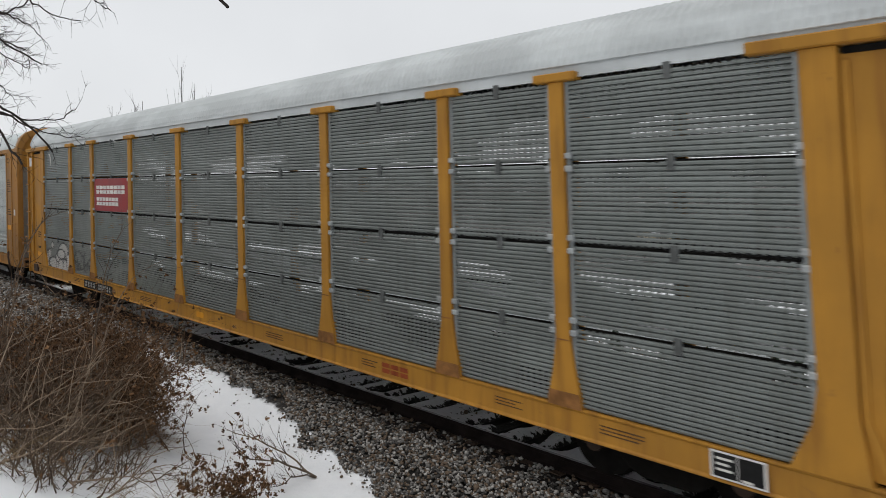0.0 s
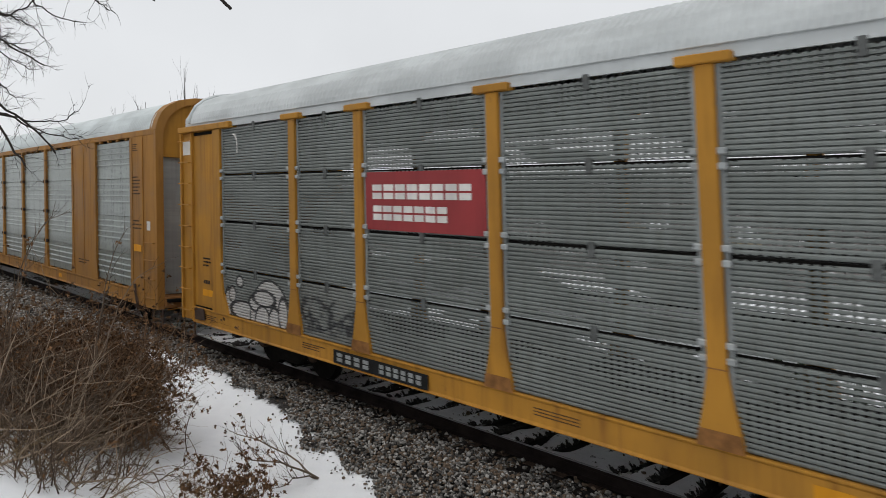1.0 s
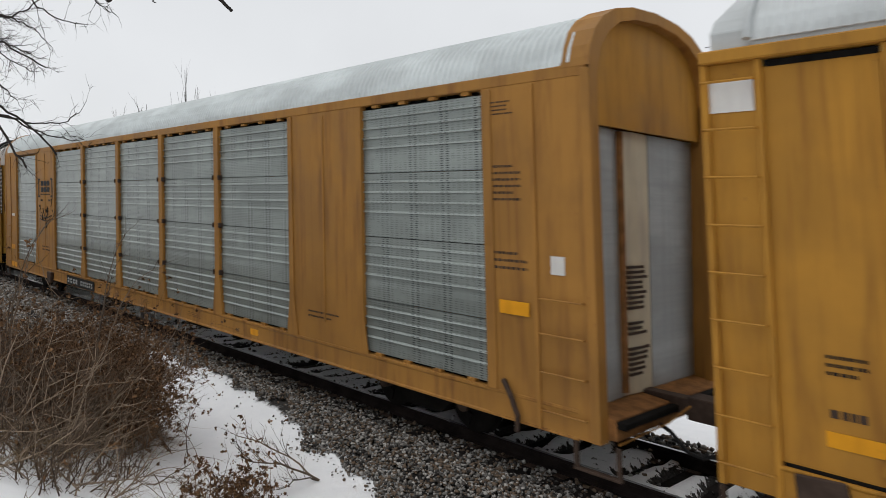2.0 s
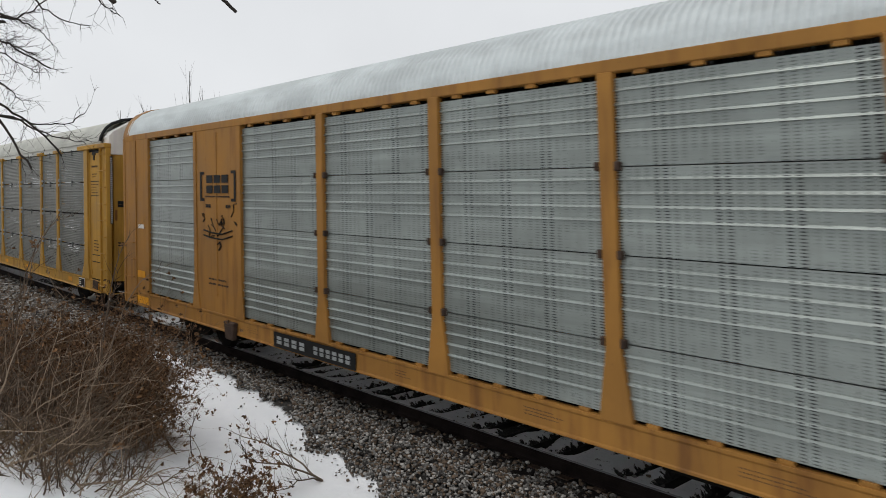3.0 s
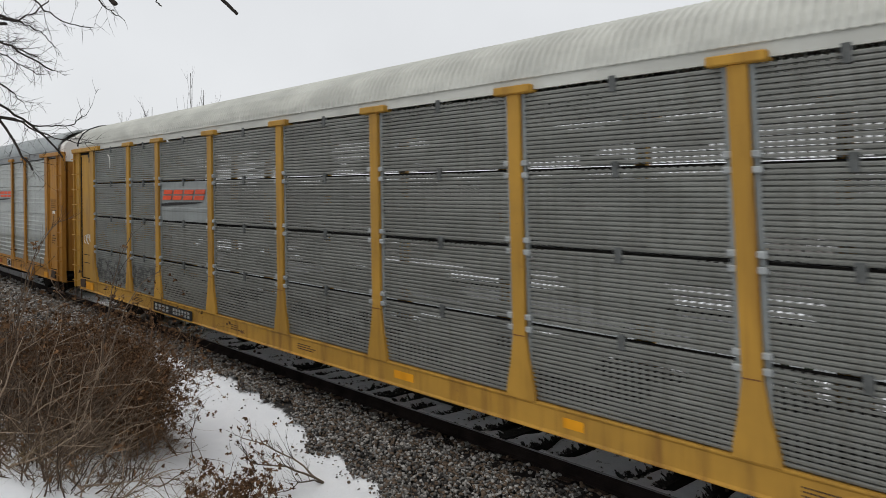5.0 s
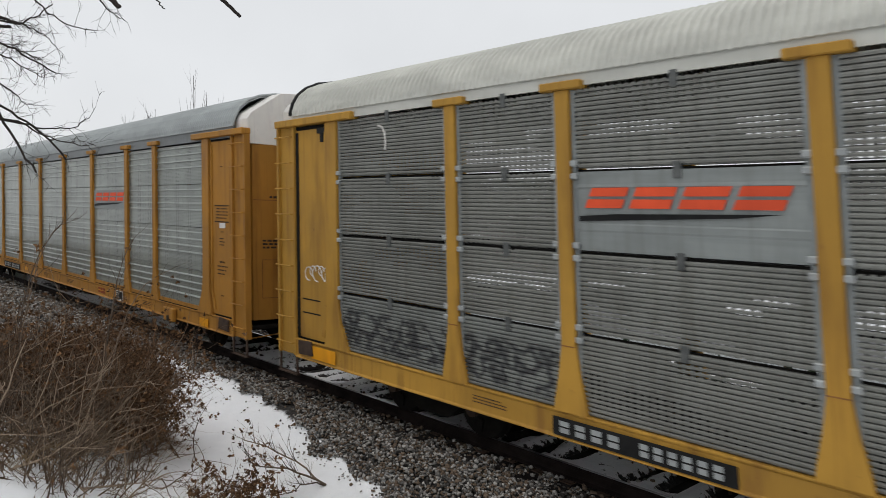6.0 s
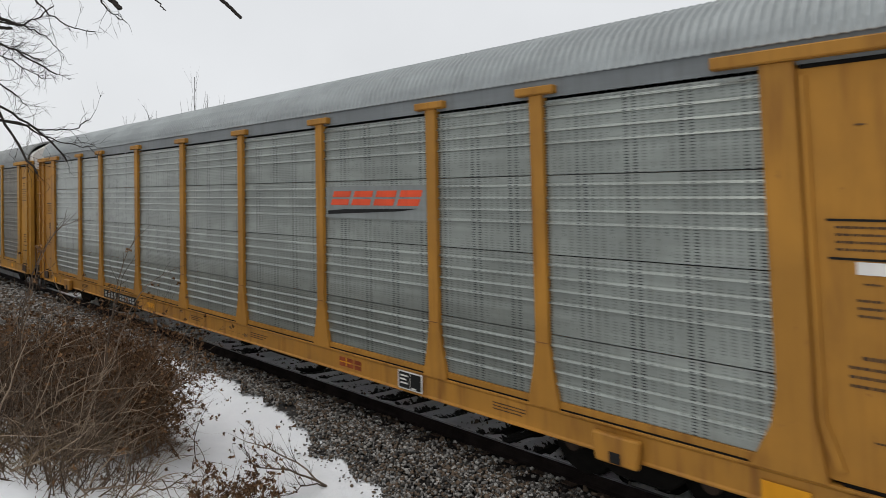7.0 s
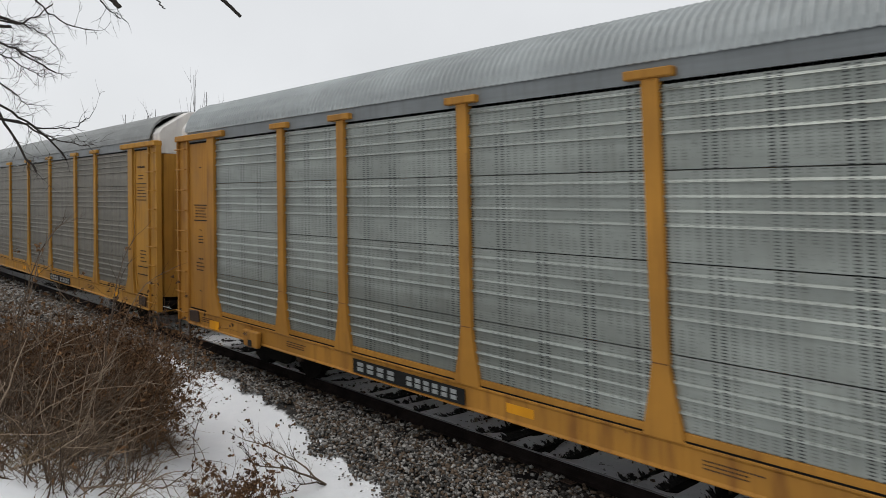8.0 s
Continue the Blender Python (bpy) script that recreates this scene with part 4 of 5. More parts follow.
plate(car_a, "paint_patch", -13.66, -13.22, 4.26, 4.58, WHITE, -1.479, "white painted patch")
plate(car_a, "rust_plate", 12.55, 12.67, 2.0, 2.6, IRON, -1.479, "rusty latch plate")



def scrape(car, x, z):
    """A bent pale scrape across the upper ribs."""
    bend = [(x - 0.16, -1.493, z), (x - 0.06, -1.493, z - 0.02), (x, -1.493, z - 0.12), (x + 0.02, -1.493, z - 0.26), (x + 0.01, -1.493, z - 0.38)]
    part("scrape", Mesh().tube(bend, 0.016, 4).made("scrape", WHITE), car, None, "bent pale scrape")


scrape(car_a, -11.15, 4.60)
letters(car_a, "sill_mark", 6.00, 0.775, 0.62, 0.15, 3, RUST_RED, SIDE + 0.016, label="faded red bar")

# car two: broad sheets, fluted panels, a black bracketed mark
car_b = frame_car("ochre rack car with bluish galvanised panels, black bracketed mark and scrawl")
yb = SIDE - 0.001
for s in (-1, 1):
    for px, inward in ((-8.86, 1), (-7.32, -1)):
        m = Mesh()
        m.box(px - 0.04, px + 0.04, yb - 0.005, yb, 3.30, 3.93)
        for z in (3.30, 3.87):
            m.box(min(px, px + 0.16 * inward), max(px, px + 0.16 * inward), yb - 0.005, yb, z, z + 0.06)
        part("mark_bracket", m.made("mark_bracket", BLACK), car_b, None if s < 0 else TURN)
letters(car_b, "mark_bar", -8.10, 3.66, 1.05, 0.38, 3, BLACK, yb, label="heavy black bar")
marks(car_b, "stencil", -8.1, 3.40, 1.1, 0.06, 1, IRON, yb, seed=4)
marks(car_b, "stencil", -8.52, 3.20, 0.24, 0.12, 1, BLACK, yb, seed=6)
marks(car_b, "stencil", -7.60, 3.20, 0.24, 0.12, 1, BLACK, yb, seed=7)
rg = random.Random(21)
scr = Mesh()
for i in range(9):
    x0 = -8.75 + 0.17 * i
    pts, p = [], [x0, 2.95]
    for k in range(6):
        p = [p[0] + rg.uniform(-0.1, 0.14), p[1] + rg.uniform(-0.16, 0.16) - 0.02]
        pts.append((p[0], yb, p[1]))
    scr.tube(pts, 0.011, 4)
for z in (2.66, 2.55):
    scr.tube([(-8.75, yb, z + 0.02), (-8.3, yb, z - 0.03), (-7.9, yb, z - 0.04), (-7.45, yb, z + 0.05)], 0.016, 4)
scr.tube([(-8.1, yb, 2.4), (-8.0, yb, 2.45), (-7.95, yb, 2.36), (-8.05, yb, 2.28)], 0.018, 4)
part("scrawl", scr.made("scrawl", BLACK), car_b, None, "black sprayed scrawl")
number_board(car_b, -5.86, -3.33, 0.62, 0.90)
for x, z, w, h, r in ((12.15, 4.55, 0.4, 0.2, 4), (12.2, 3.6, 0.5, 0.5, 6), (12.25, 2.62, 0.55, 0.28, 3), (-12.2, 2.6, 0.3, 0.1, 1), (8.1, 1.4, 0.9, 0.16, 2), (-8.1, 1.6, 0.9, 0.2, 2)):
    marks(car_b, "stencil", x, z, w, h, r, IRON, SIDE + 0.004 if abs(x) > 11 else SIDE + 0.008, 0.5, seed=int(x * 10 + 200))
plate(car_b, "label_plate", -12.5, -12.15, 2.58, 2.68, WHITE, SIDE + 0.003, "small white label")
plate(car_b, "label_plate", 12.88, 13.08, 2.5, 2.72, WHITE, SIDE + 0.003, "small white label")
blotches(car_b, (-11.4, -6.9, -2.4, 0.2, 2.9, 5.6), 15)
plate(car_b, "paint_patch", -12.6, -11.9, 0.68, 0.86, PATCH, SIDE + 0.003, "orange paint patch")
both("brake_housing", Mesh().slab([(-7.62, 0.50), (-7.32, 0.50), (-7.26, 0.86), (-7.7, 0.86)], 1, SIDE - 0.10, SIDE + 0.01).made("brake_housing", IRON, 0.02), car_b)
both("brake_hose", Mesh().tube([(12.1, SIDE - 0.02, 1.1), (12.25, SIDE - 0.07, 0.95), (12.35, SIDE - 0.06, 0.7), (12.3, SIDE - 0.02, 0.5)], 0.035, 6).made("brake_hose", IRON), car_b)

# car three: warm grey perforated ribs, pale yellow, white hood
car_c = post_car(0.85, (ribbed, RIB_WARM), "straw", ROOF["cream"], WHITE, True, 0.024,
                 "straw-yellow rack car with perforated grey panels, white hood and red-orange mark", {(0, 0): RIB_SCRAWL, (1, 0): RIB_SCRAWL, (2, 2): FIELD})


def swoosh(car, x0, x1, z, y, field):
    if field:
        m = Mesh().box(x0 - 0.05, x1 + 0.02, y - 0.003, y, z - 0.28, z + 0.24)
        part("mark_ground", m.made("mark_ground", FIELD), car, None, "plain grey field of a mark")
    letters(car, "mark_bar", (x0 + x1) / 2 + 0.02, z + 0.05, (x1 - x0) * 0.94, 0.23, 4, FLAME, y - 0.004, 0.45, "slanted red-orange bar")
    w = Mesh().slab([(x0, z - 0.22), (x0, z - 0.16), (x0 + 0.5, z - 0.13), (x1 - 0.15, z - 0.105), (x1 - 0.6, z - 0.15)], 1, y - 0.008, y - 0.004)
    part("mark_wedge", w.made("mark_wedge", BLACK), car, None, "thin black wedge")


swoosh(car_c, -6.95, -4.50, 3.42, -1.492, False)
end_text(car_c, 1, 31)
black_lines(car_c, "stencil_frame", -12.95, -12.4, 1.42, 1.66, -1.479)
data_plate(car_c, 11.50)
number_board(car_c, -7.4, -5.2)
blotches(car_c, (-8.6, -3.4, -0.8, 1.8, 4.9, 7.6, 10.1), 25)
plate(car_c, "paint_patch", 12.55, 13.05, 0.66, 0.88, PATCH, SIDE - 0.001, "orange paint patch")
plate(car_c, "paint_patch", -12.6, -11.9, 0.66, 0.88, PATCH, SIDE - 0.001, "orange paint patch")
END_FACE = ((-1.30, 13.62), (-0.90, 13.70), (-0.02, 13.74), (0.02, 13.74), (0.90, 13.70), (1.30, 13.62))


def end_bar(car, name, y0, y1, z0, z1, material, e=1, label="", lift=0.004):
    """A thin strip that lies on the bowed doors at a car's end."""
    def face(y):
        for (a, xa), (b, xb) in zip(END_FACE, END_FACE[1:]):
            if y <= b:
                return xa + (xb - xa) * (y - a) / (b - a)
        return END_FACE[-1][1]
    ys = sorted({y0, y1, *(y for y, _ in END_FACE if y0 < y < y1)})
    line = [(e * (face(y) + lift), y) for y in ys] + [(e * (face(y) - 0.01), y) for y in reversed(ys)]
    return part(name, Mesh().slab(line, 2, z0, z1).made(name, material), car, None, label)


def end_stencil(car, y0, y1, z, rows, material, seed, step=0.05):
    rng = random.Random(seed)
    for r in range(rows):
        y = y0
        while y < y1 - 0.05:
            w = rng.uniform(0.04, 0.14)
            end_bar(car, "end_stencil", y, min(y + w, y1), z - r * step, z - r * step + step * 0.55, material)
            y += w + 0.025


end_bar(car_c, "door_slot", -1.20, -0.40, 3.16, 3.26, BLACK, label="black slot across the end door")
end_bar(car_c, "door_slot", -1.20, -0.66, 3.08, 3.157, BLACK, label="black slot across the end door")
teeth = Mesh().box(13.70, 13.735, -1.43, -1.36, 2.6, 4.5)
part("door_strip", teeth.made("door_strip", BLACK), car_c, None, "black strip along the door edge")
teeth = Mesh()
for k in range(34):
    teeth.box(13.736, 13.742, -1.42, -1.37, 2.65 + 0.054 * k, 2.672 + 0.054 * k)
tagged(part("strip_tooth", teeth.made("strip_tooth", WHITE), car_c, None, "pale teeth of the strip"), kind="stuff")
end_bar(car_c, "rust_stain", -1.27, -1.21, 2.70, 3.0, RUST)
end_stencil(car_c, -1.2, -0.55, 2.05, 2, IRON, 71, 0.07)
latch = Mesh().box(12.52, 12.62, -1.50, -1.47, 4.42, 4.60).box(12.42, 12.70, -1.50, -1.47, 4.57, 4.67).box(12.70, 12.95, -1.495, -1.47, 4.62, 4.67).made("latch", BLACK, 0.008)
part("latch", latch, car_c, None, "black door latch")
part("latch", latch, car_c, pose(-24.85, 0, 0), "black door latch")
part("door_gap", Mesh().box(-13.14, -13.04, -1.485, -1.476, 0.98, 4.62).made("door_gap", BLACK), car_c, None, "dark open gap beside the end sheet")

rg = random.Random(33)
tag = Mesh()
for i in range(6):
    cx, cz, k = -12.75 + 0.13 * i, 2.1 + rg.uniform(-0.1, 0.12), rg.uniform(0.07, 0.15)
    tag.tube([(cx + k * math.cos(a * 0.7), -1.477, cz + k * math.sin(a * 0.7)) for a in range(8)], 0.012, 4)
part("scrawl", tag.made("scrawl", WHITE), car_c, None, "faded white sprayed scrawl")

scrape(car_c, -10.55, 4.58)

# car four: fluted grey panels
car_d = post_car(0.89, (fluted, PANEL_GREY), "orange", ROOF["grey"], WHITE, False, 0.026,
                 "orange-yellow rack car with fluted galvanised panels, white hood and red-orange mark", seal_black=False)
swoosh(car_d, 4.50, 6.98, 3.43, -1.499, True)
end_text(car_d, 1, 41, True)
end_text(car_d, -1, 45, True)
plate(car_d, "label_plate", 12.52, 12.78, 2.82, 2.93, WHITE, -1.479, "small white label")
number_board(car_d, -6.85, -4.32, 0.645, 0.865)
data_plate(car_d, 6.6)
letters(car_d, "sill_mark", 5.09, 0.775, 0.62, 0.15, 3, RUST_RED, SIDE + 0.016, label="faded red bar")
blotches(car_d, (-12.4, -8.8, -3.6, -0.9, 1.9, 4.8, 8.3), 35)
box = Mesh().slab([(-0.26, 0.54), (0.26, 0.54), (0.30, 0.86), (-0.30, 0.86)], 1, SIDE - 0.10, SIDE).made("jack_box", PAINT["orange"], 0.02)
for x in (10.1, -10.1):
    jb = part("jack_box", box, car_d, pose(x, 0, 0), "box bracket with a dark hole")
    part("jack_hole", Mesh().box(-0.07, 0.07, SIDE - 0.106, SIDE - 0.09, 0.56, 0.68).made("jack_hole", BLACK), jb)
plate(car_d, "notice", 11.62, 12.05, 0.64, 0.82, PATCH, SIDE - 0.003, "small bright yellow notice plate")
plate(car_d, "notice", -12.05, -11.62, 0.64, 0.82, PATCH, SIDE - 0.003, "small bright yellow notice plate")

end_bar(car_d, "door_seam", -1.28, 1.28, 3.42, 3.436, RUST)
end_stencil(car_d, -0.95, -0.25, 3.47, 1, IRON, 72, 0.08)
end_stencil(car_d, -1.1, -0.62, 2.58, 3, IRON, 73, 0.07)
for z in (1.42, 2.20):
    end_bar(car_d, "hatch_rim", -1.12, -0.62, z, z + 0.014, RUST)
for y in (-1.12, -0.634):
    end_bar(car_d, "hatch_rim", y, y + 0.014, 1.42, 2.2, RUST)

# car five: the same build, dull brown panels
car_e = post_car(0.89, (fluted, PANEL_DULL), "honey", ROOF["slate"], WHITE, False, 0.026,
                 "honey-yellow rack car with dull brownish fluted panels", seal_black=False)
end_text(car_e, 1, 51)
number_board(car_e, 4.3, 6.6)
blotches(car_e, (0.5, 2.6, 8.4, 10.6), 55)

CARS = ((car_a, 34.96), (car_b, 6.41), (car_c, -22.17), (car_d, -50.88), (car_e, -79.55))


# ---- shrubs, tree, distance ----
class Growth:
    """Bare branches as thin tubes in one mesh, with leaves in another."""

    def __init__(self, seed):
        self.r = random.Random(seed)
        self.wood, self.leaf = Mesh(), Mesh()

    def unit(self):
        r = self.r
        v = Vector((r.gauss(0, 1), r.gauss(0, 1), r.gauss(0, 1)))
        return v.normalized()

    def branch(self, p, d, length, rad, depth, wander=0.35, lift=0.1, kids=5, sides=3, leaves=0.0, spread=0.9, segs=5):
        r, path, radii = self.r, [Vector(p)], [rad]
        d = Vector(d).normalized()
        for i in range(segs):
            d = (d + self.unit() * wander * 0.6 + Vector((0, 0, lift)) * 0.5).normalized()
            path.append(path[-1] + d * length / segs)
            radii.append(rad * (1 - 0.8 * (i + 1) / segs))
        self.wood.tube(path, radii, sides)
        if depth > 0:
            for _ in range(kids):
                k = r.randint(1, segs - 1) if r.random() < 0.85 else segs
                q = path[k].lerp(path[max(k - 1, 0)], r.random())
                dd = (path[k] - path[k - 1]).normalized() + self.unit() * spread
                self.branch(q, dd, length * r.uniform(0.35, 0.65), max(rad * 0.5, 0.0015), depth - 1, wander, lift, kids, 3, leaves, spread, max(3, segs - 1))
        elif leaves and r.random() < leaves:
            tip = path[-1 if r.random() < 0.7 else -2]
            for _ in range(r.randint(4, 9)):
                self.dry_leaf(tip + self.unit() * r.uniform(0.0, 0.045))

    def dry_leaf(self, p, size=0.022):
        u, w = self.unit(), self.unit()
        w = (w - u * u.dot(w)).normalized()
        n = u.cross(w)
        s = size * 1.2 * self.r.uniform(0.6, 1.3)
        a = [p - u * s, p + w * s * 0.55 + n * s * 0.25, p + u * s, p - w * s * 0.55 + n * s * 0.25, p + n * s * 0.05]
        self.leaf.add(a, [(0, 1, 4), (1, 2, 4), (2, 3, 4), (3, 0, 4)])


def shrub(x, y, seed, height, stems, bark, leaves, label, lean=(0, 0), spread=0.75, rad=0.009, kids=5, depth=2):
    g = Growth(seed)
    z = float(ground_height(np.array(x), np.array(y))) - 0.03
    r = g.r
    for _ in range(stems):
        a, k = r.uniform(0, 6.283), r.uniform(0.05, spread)
        d = Vector((math.cos(a) * k + lean[0], math.sin(a) * k + lean[1], 1.0 - 0.4 * k))
        g.branch((r.gauss(0, 0.16), r.gauss(0, 0.16), 0), d, height * r.uniform(0.6, 1.15), rad * r.uniform(0.6, 1.2), depth, 0.42, 0.0, kids, 4, leaves, 0.95, 6)
    s = thing("shrub", label, "shrub", "shrubs on the bank")
    s.matrix_basis = pose(x, y, z)
    part("crown", g.wood.made("crown", bark, fix=False), s)
    if g.leaf.f:
        part("dry_foliage", g.leaf.made("dry_foliage", LEAF, fix=False), s, None, "curled brown dead leaves")
    return s


DENSE = "dense leafless shrub of thin brown twigs on the snowy bank"
LEAFY = "tangled brown shrub with clumps of curled dead leaves"
# the thicket, from its edge by the snow to the far end
for x, y, seed, h, stems, bark, leaves, label in (
        (-9.9, -5.1, 1, 1.45, 36, TWIG_RED, 0.5, LEAFY), (-9.4, -5.4, 2, 1.15, 30, CANE, 0.12, DENSE), (-10.5, -5.15, 3, 1.40, 34, TWIG_RED, 0.6, LEAFY),
        (-10.4, -5.9, 4, 1.15, 24, TWIG, 0.15, DENSE), (-9.4, -5.75, 5, 1.1, 30, TWIG_RED, 0.25, LEAFY), (-11.8, -5.5, 6, 1.15, 22, TWIG_RED, 0.4, LEAFY),
        (-9.2, -6.35, 8, 1.05, 20, TWIG, 0.06, DENSE), (-9.6, -4.85, 9, 1.0, 34, TWIG_RED, 0.35, LEAFY), (-10.6, -4.45, 10, 1.5, 36, TWIG_RED, 0.65, LEAFY),
        (-11.3, -4.2, 11, 1.5, 38, TWIG_RED, 0.8, LEAFY), (-10.2, -4.55, 12, 1.1, 30, CANE, 0.2, DENSE)):
    shrub(x, y, seed, h, stems, bark, leaves, label, rad=0.011)
for x, y, seed, h, stems, bark, leaves, label in (
        (-12.2, -6.2, 40, 0.9, 20, TWIG_RED, 0.35, LEAFY), (-11.2, -6.6, 41, 0.95, 20, TWIG, 0.1, DENSE), (-13.6, -5.4, 42, 1.0, 20, TWIG_RED, 0.45, LEAFY), (-10.0, -6.6, 43, 0.95, 20, TWIG_RED, 0.2, LEAFY),
        (-10.7, -4.8, 44, 1.35, 26, TWIG_RED, 0.5, LEAFY), (-11.9, -4.8, 45, 1.3, 30, TWIG_RED, 0.7, LEAFY), (-13.4, -4.7, 46, 1.15, 30, TWIG_RED, 0.7, LEAFY), (-12.6, -4.2, 47, 1.3, 34, TWIG_RED, 0.85, LEAFY)):
    shrub(x, y, seed, h, stems, bark, leaves, label, rad=0.011)
# low brown tangle at the foot of the thicket
for x, y, seed, h, stems in ((-7.6, -6.55, 80, 0.6, 16), (-7.15, -6.2, 81, 0.45, 14), (-8.1, -6.0, 82, 0.55, 16), (-7.5, -5.8, 83, 0.4, 12), (-8.6, -5.4, 84, 0.5, 14), (-6.9, -6.6, 85, 0.5, 14), (-8.3, -6.7, 86, 0.7, 16)):
    shrub(x, y, seed, h, stems, TWIG, 0.03, "low tangle of thin brown twigs in the snow", (0.05, 0.05), 1.5, 0.008, 4)
# pale canes that arch over the snow
for x, y, seed, h, stems in ((-8.1, -6.55, 30, 1.5, 9), (-7.7, -6.25, 31, 1.3, 8), (-8.5, -6.1, 32, 1.7, 9), (-7.2, -6.7, 33, 1.1, 8), (-9.0, -6.7, 34, 1.6, 9), (-9.3, -6.1, 35, 1.6, 10), (-7.0, -6.1, 36, 0.8, 6), (-7.4, -6.45, 37, 1.2, 8), (-8.9, -5.6, 38, 1.3, 9), (-7.8, -6.9, 39, 1.3, 9),
                             (-9.8, -6.3, 50, 1.5, 10), (-8.6, -6.35, 51, 1.3, 12), (-10.2, -6.1, 52, 1.5, 10), (-8.7, -5.9, 53, 1.2, 10), (-9.9, -5.5, 54, 1.5, 9), (-7.1, -6.45, 55, 0.75, 9), (-8.3, -5.2, 57, 0.65, 6), (-9.3, -5.0, 58, 0.8, 9)):
    shrub(x, y, seed, h, stems, CANE, 0.02, "arching pale bare canes over the snow", (0.1, 0.1), 1.5, 0.012, 4, 1)
shrub(-7.85, -4.45, 20, 0.58, 12, TWIG_RED, 0.6, "low leafy brown shrub in the snow", (0.1, 0.15), 0.9, 0.007, 4)
shrub(-7.65, -4.1, 21, 0.5, 9, TWIG_RED, 0.6, "low leafy brown shrub in the snow", (0.0, 0.1), 0.9, 0.006, 4)
shrub(-7.3, -4.25, 25, 0.38, 8, TWIG_RED, 0.55, "low leafy brown shrub in the snow", (0.0, 0.0), 1.1, 0.006, 4)
shrub(-9.9, -4.0, 22, 0.9, 5, TWIG_RED, 0.4, "small crooked sapling with dead leaves in the snow", (-0.25, -0.15), 0.35, 0.012, 3)


def tall_sprouts(x, y, ways, seed):
    """Thin bare sprouts that arch up above the thicket."""
    g = Growth(seed)
    z = float(ground_height(np.array(x), np.array(y))) - 0.03
    root = Vector((x, y, z))
    for a, b in ways:
        a, b = Vector(a) - root, Vector(b) - root
        path = [a * 2 * t * (1 - t) + b * t * t + g.unit() * 0.012 * (0 < t < 1) for t in (k / 14 for k in range(15))]
        g.wood.tube(path, [0.011 - 0.0006 * k for k in range(15)], 5)
        for k in range(7, 15):
            g.branch(path[k], (path[k] - path[k - 1]).normalized() + g.unit() * 0.55, g.r.uniform(0.12, 0.4), 0.004, 0, 0.3, 0.0, 0, 3, 0.12, 0.6, 5)
    s = thing("shrub", "tall bare sprouts arching above the thicket", "shrub", "shrubs on the bank")
    s.matrix_basis = pose(x, y, z)
    part("crown", g.wood.made("crown", TWIG, fix=False), s)
    if g.leaf.f:
        part("dry_foliage", g.leaf.made("dry_foliage", LEAF, fix=False), s, None, "curled brown dead leaves")


tall_sprouts(-10.3, -6.1, (((-10.35, -6.05, 2.9), (-9.75, -5.48, 3.06)), ((-10.2, -6.0, 2.6), (-9.9, -5.64, 2.98)), ((-10.4, -6.2, 2.1), (-9.95, -5.75, 2.45))), 23)
tall_sprouts(-9.5, -5.3, (((-9.5, -5.25, 2.3), (-9.24, -4.95, 2.86)), ((-9.4, -5.2, 2.2), (-8.92, -4.64, 2.43)), ((-9.6, -5.2, 2.0), (-9.35, -5.0, 2.5))), 26)


def fallen_branch():
    """A bare branch that lies aslant in the snow."""
    g = Growth(91)
    z = float(ground_height(np.array(-8.05), np.array(-2.8)))
    root = Vector((-8.05, -2.8, z + 0.02))
    for tip, rad in ((Vector((-8.35, -3.75, z + 0.42)), 0.016), (Vector((-9.0, -3.5, z + 0.55)), 0.014), (Vector((-7.9, -3.5, z + 0.10)), 0.012)):
        path = [root.lerp(tip, k / 8) + g.unit() * 0.02 + Vector((0, 0, 0.08 * math.sin(math.pi * k / 8))) for k in range(9)]
        g.wood.tube(path, [rad * (1 - 0.07 * k) for k in range(9)], 6)
        for k in range(3, 9):
            for _ in range(2):
                g.branch(path[k], (path[k] - path[k - 1]).normalized() + g.unit() * 0.5 + Vector((0, 0, 0.6)), g.r.uniform(0.2, 0.5), rad * 0.4, 1, 0.3, 0.05, 3, 4, 0.15, 0.6, 5)
    t = thing("fallen_branch", "bare fallen branch lying aslant in the snow", "branch")
    part("limb", g.wood.made("limb", TWIG, fix=False), t)
    part("dry_foliage", g.leaf.made("dry_foliage", LEAF, fix=False), t, None, "curled brown dead leaves")


fallen_branch()


def grass_tuft(x, y, seed):
    g = Growth(seed)
    for _ in range(60):
        a = g.r.uniform(0, 6.283)
        d = Vector((math.cos(a) * 0.8, math.sin(a) * 0.8, 0.7))
        g.branch((g.r.gauss(0, 0.15), g.r.gauss(0, 0.15), 0), d, g.r.uniform(0.2, 0.55), 0.003, 0, 0.25, -0.25, 0, 3)
    t = thing("grass_tuft", "dry straw-coloured grass tuft in the snow", "grass", "grass tufts on the bank")
    t.matrix_basis = pose(x, y, float(ground_height(np.array(x), np.array(y))) - 0.02)
    part("tuft", g.wood.made("tuft", STRAW, fix=False), t)


for i, (x, y) in enumerate(((-9.0, -5.9), (-9.3, -5.6), (-8.7, -6.1), (-7.5, -6.75), (-8.0, -6.9), (-7.0, -5.9), (-7.9, -6.2), (-8.3, -4.6), (-6.9, -5.2))):
    grass_tuft(x, y, 60 + i)


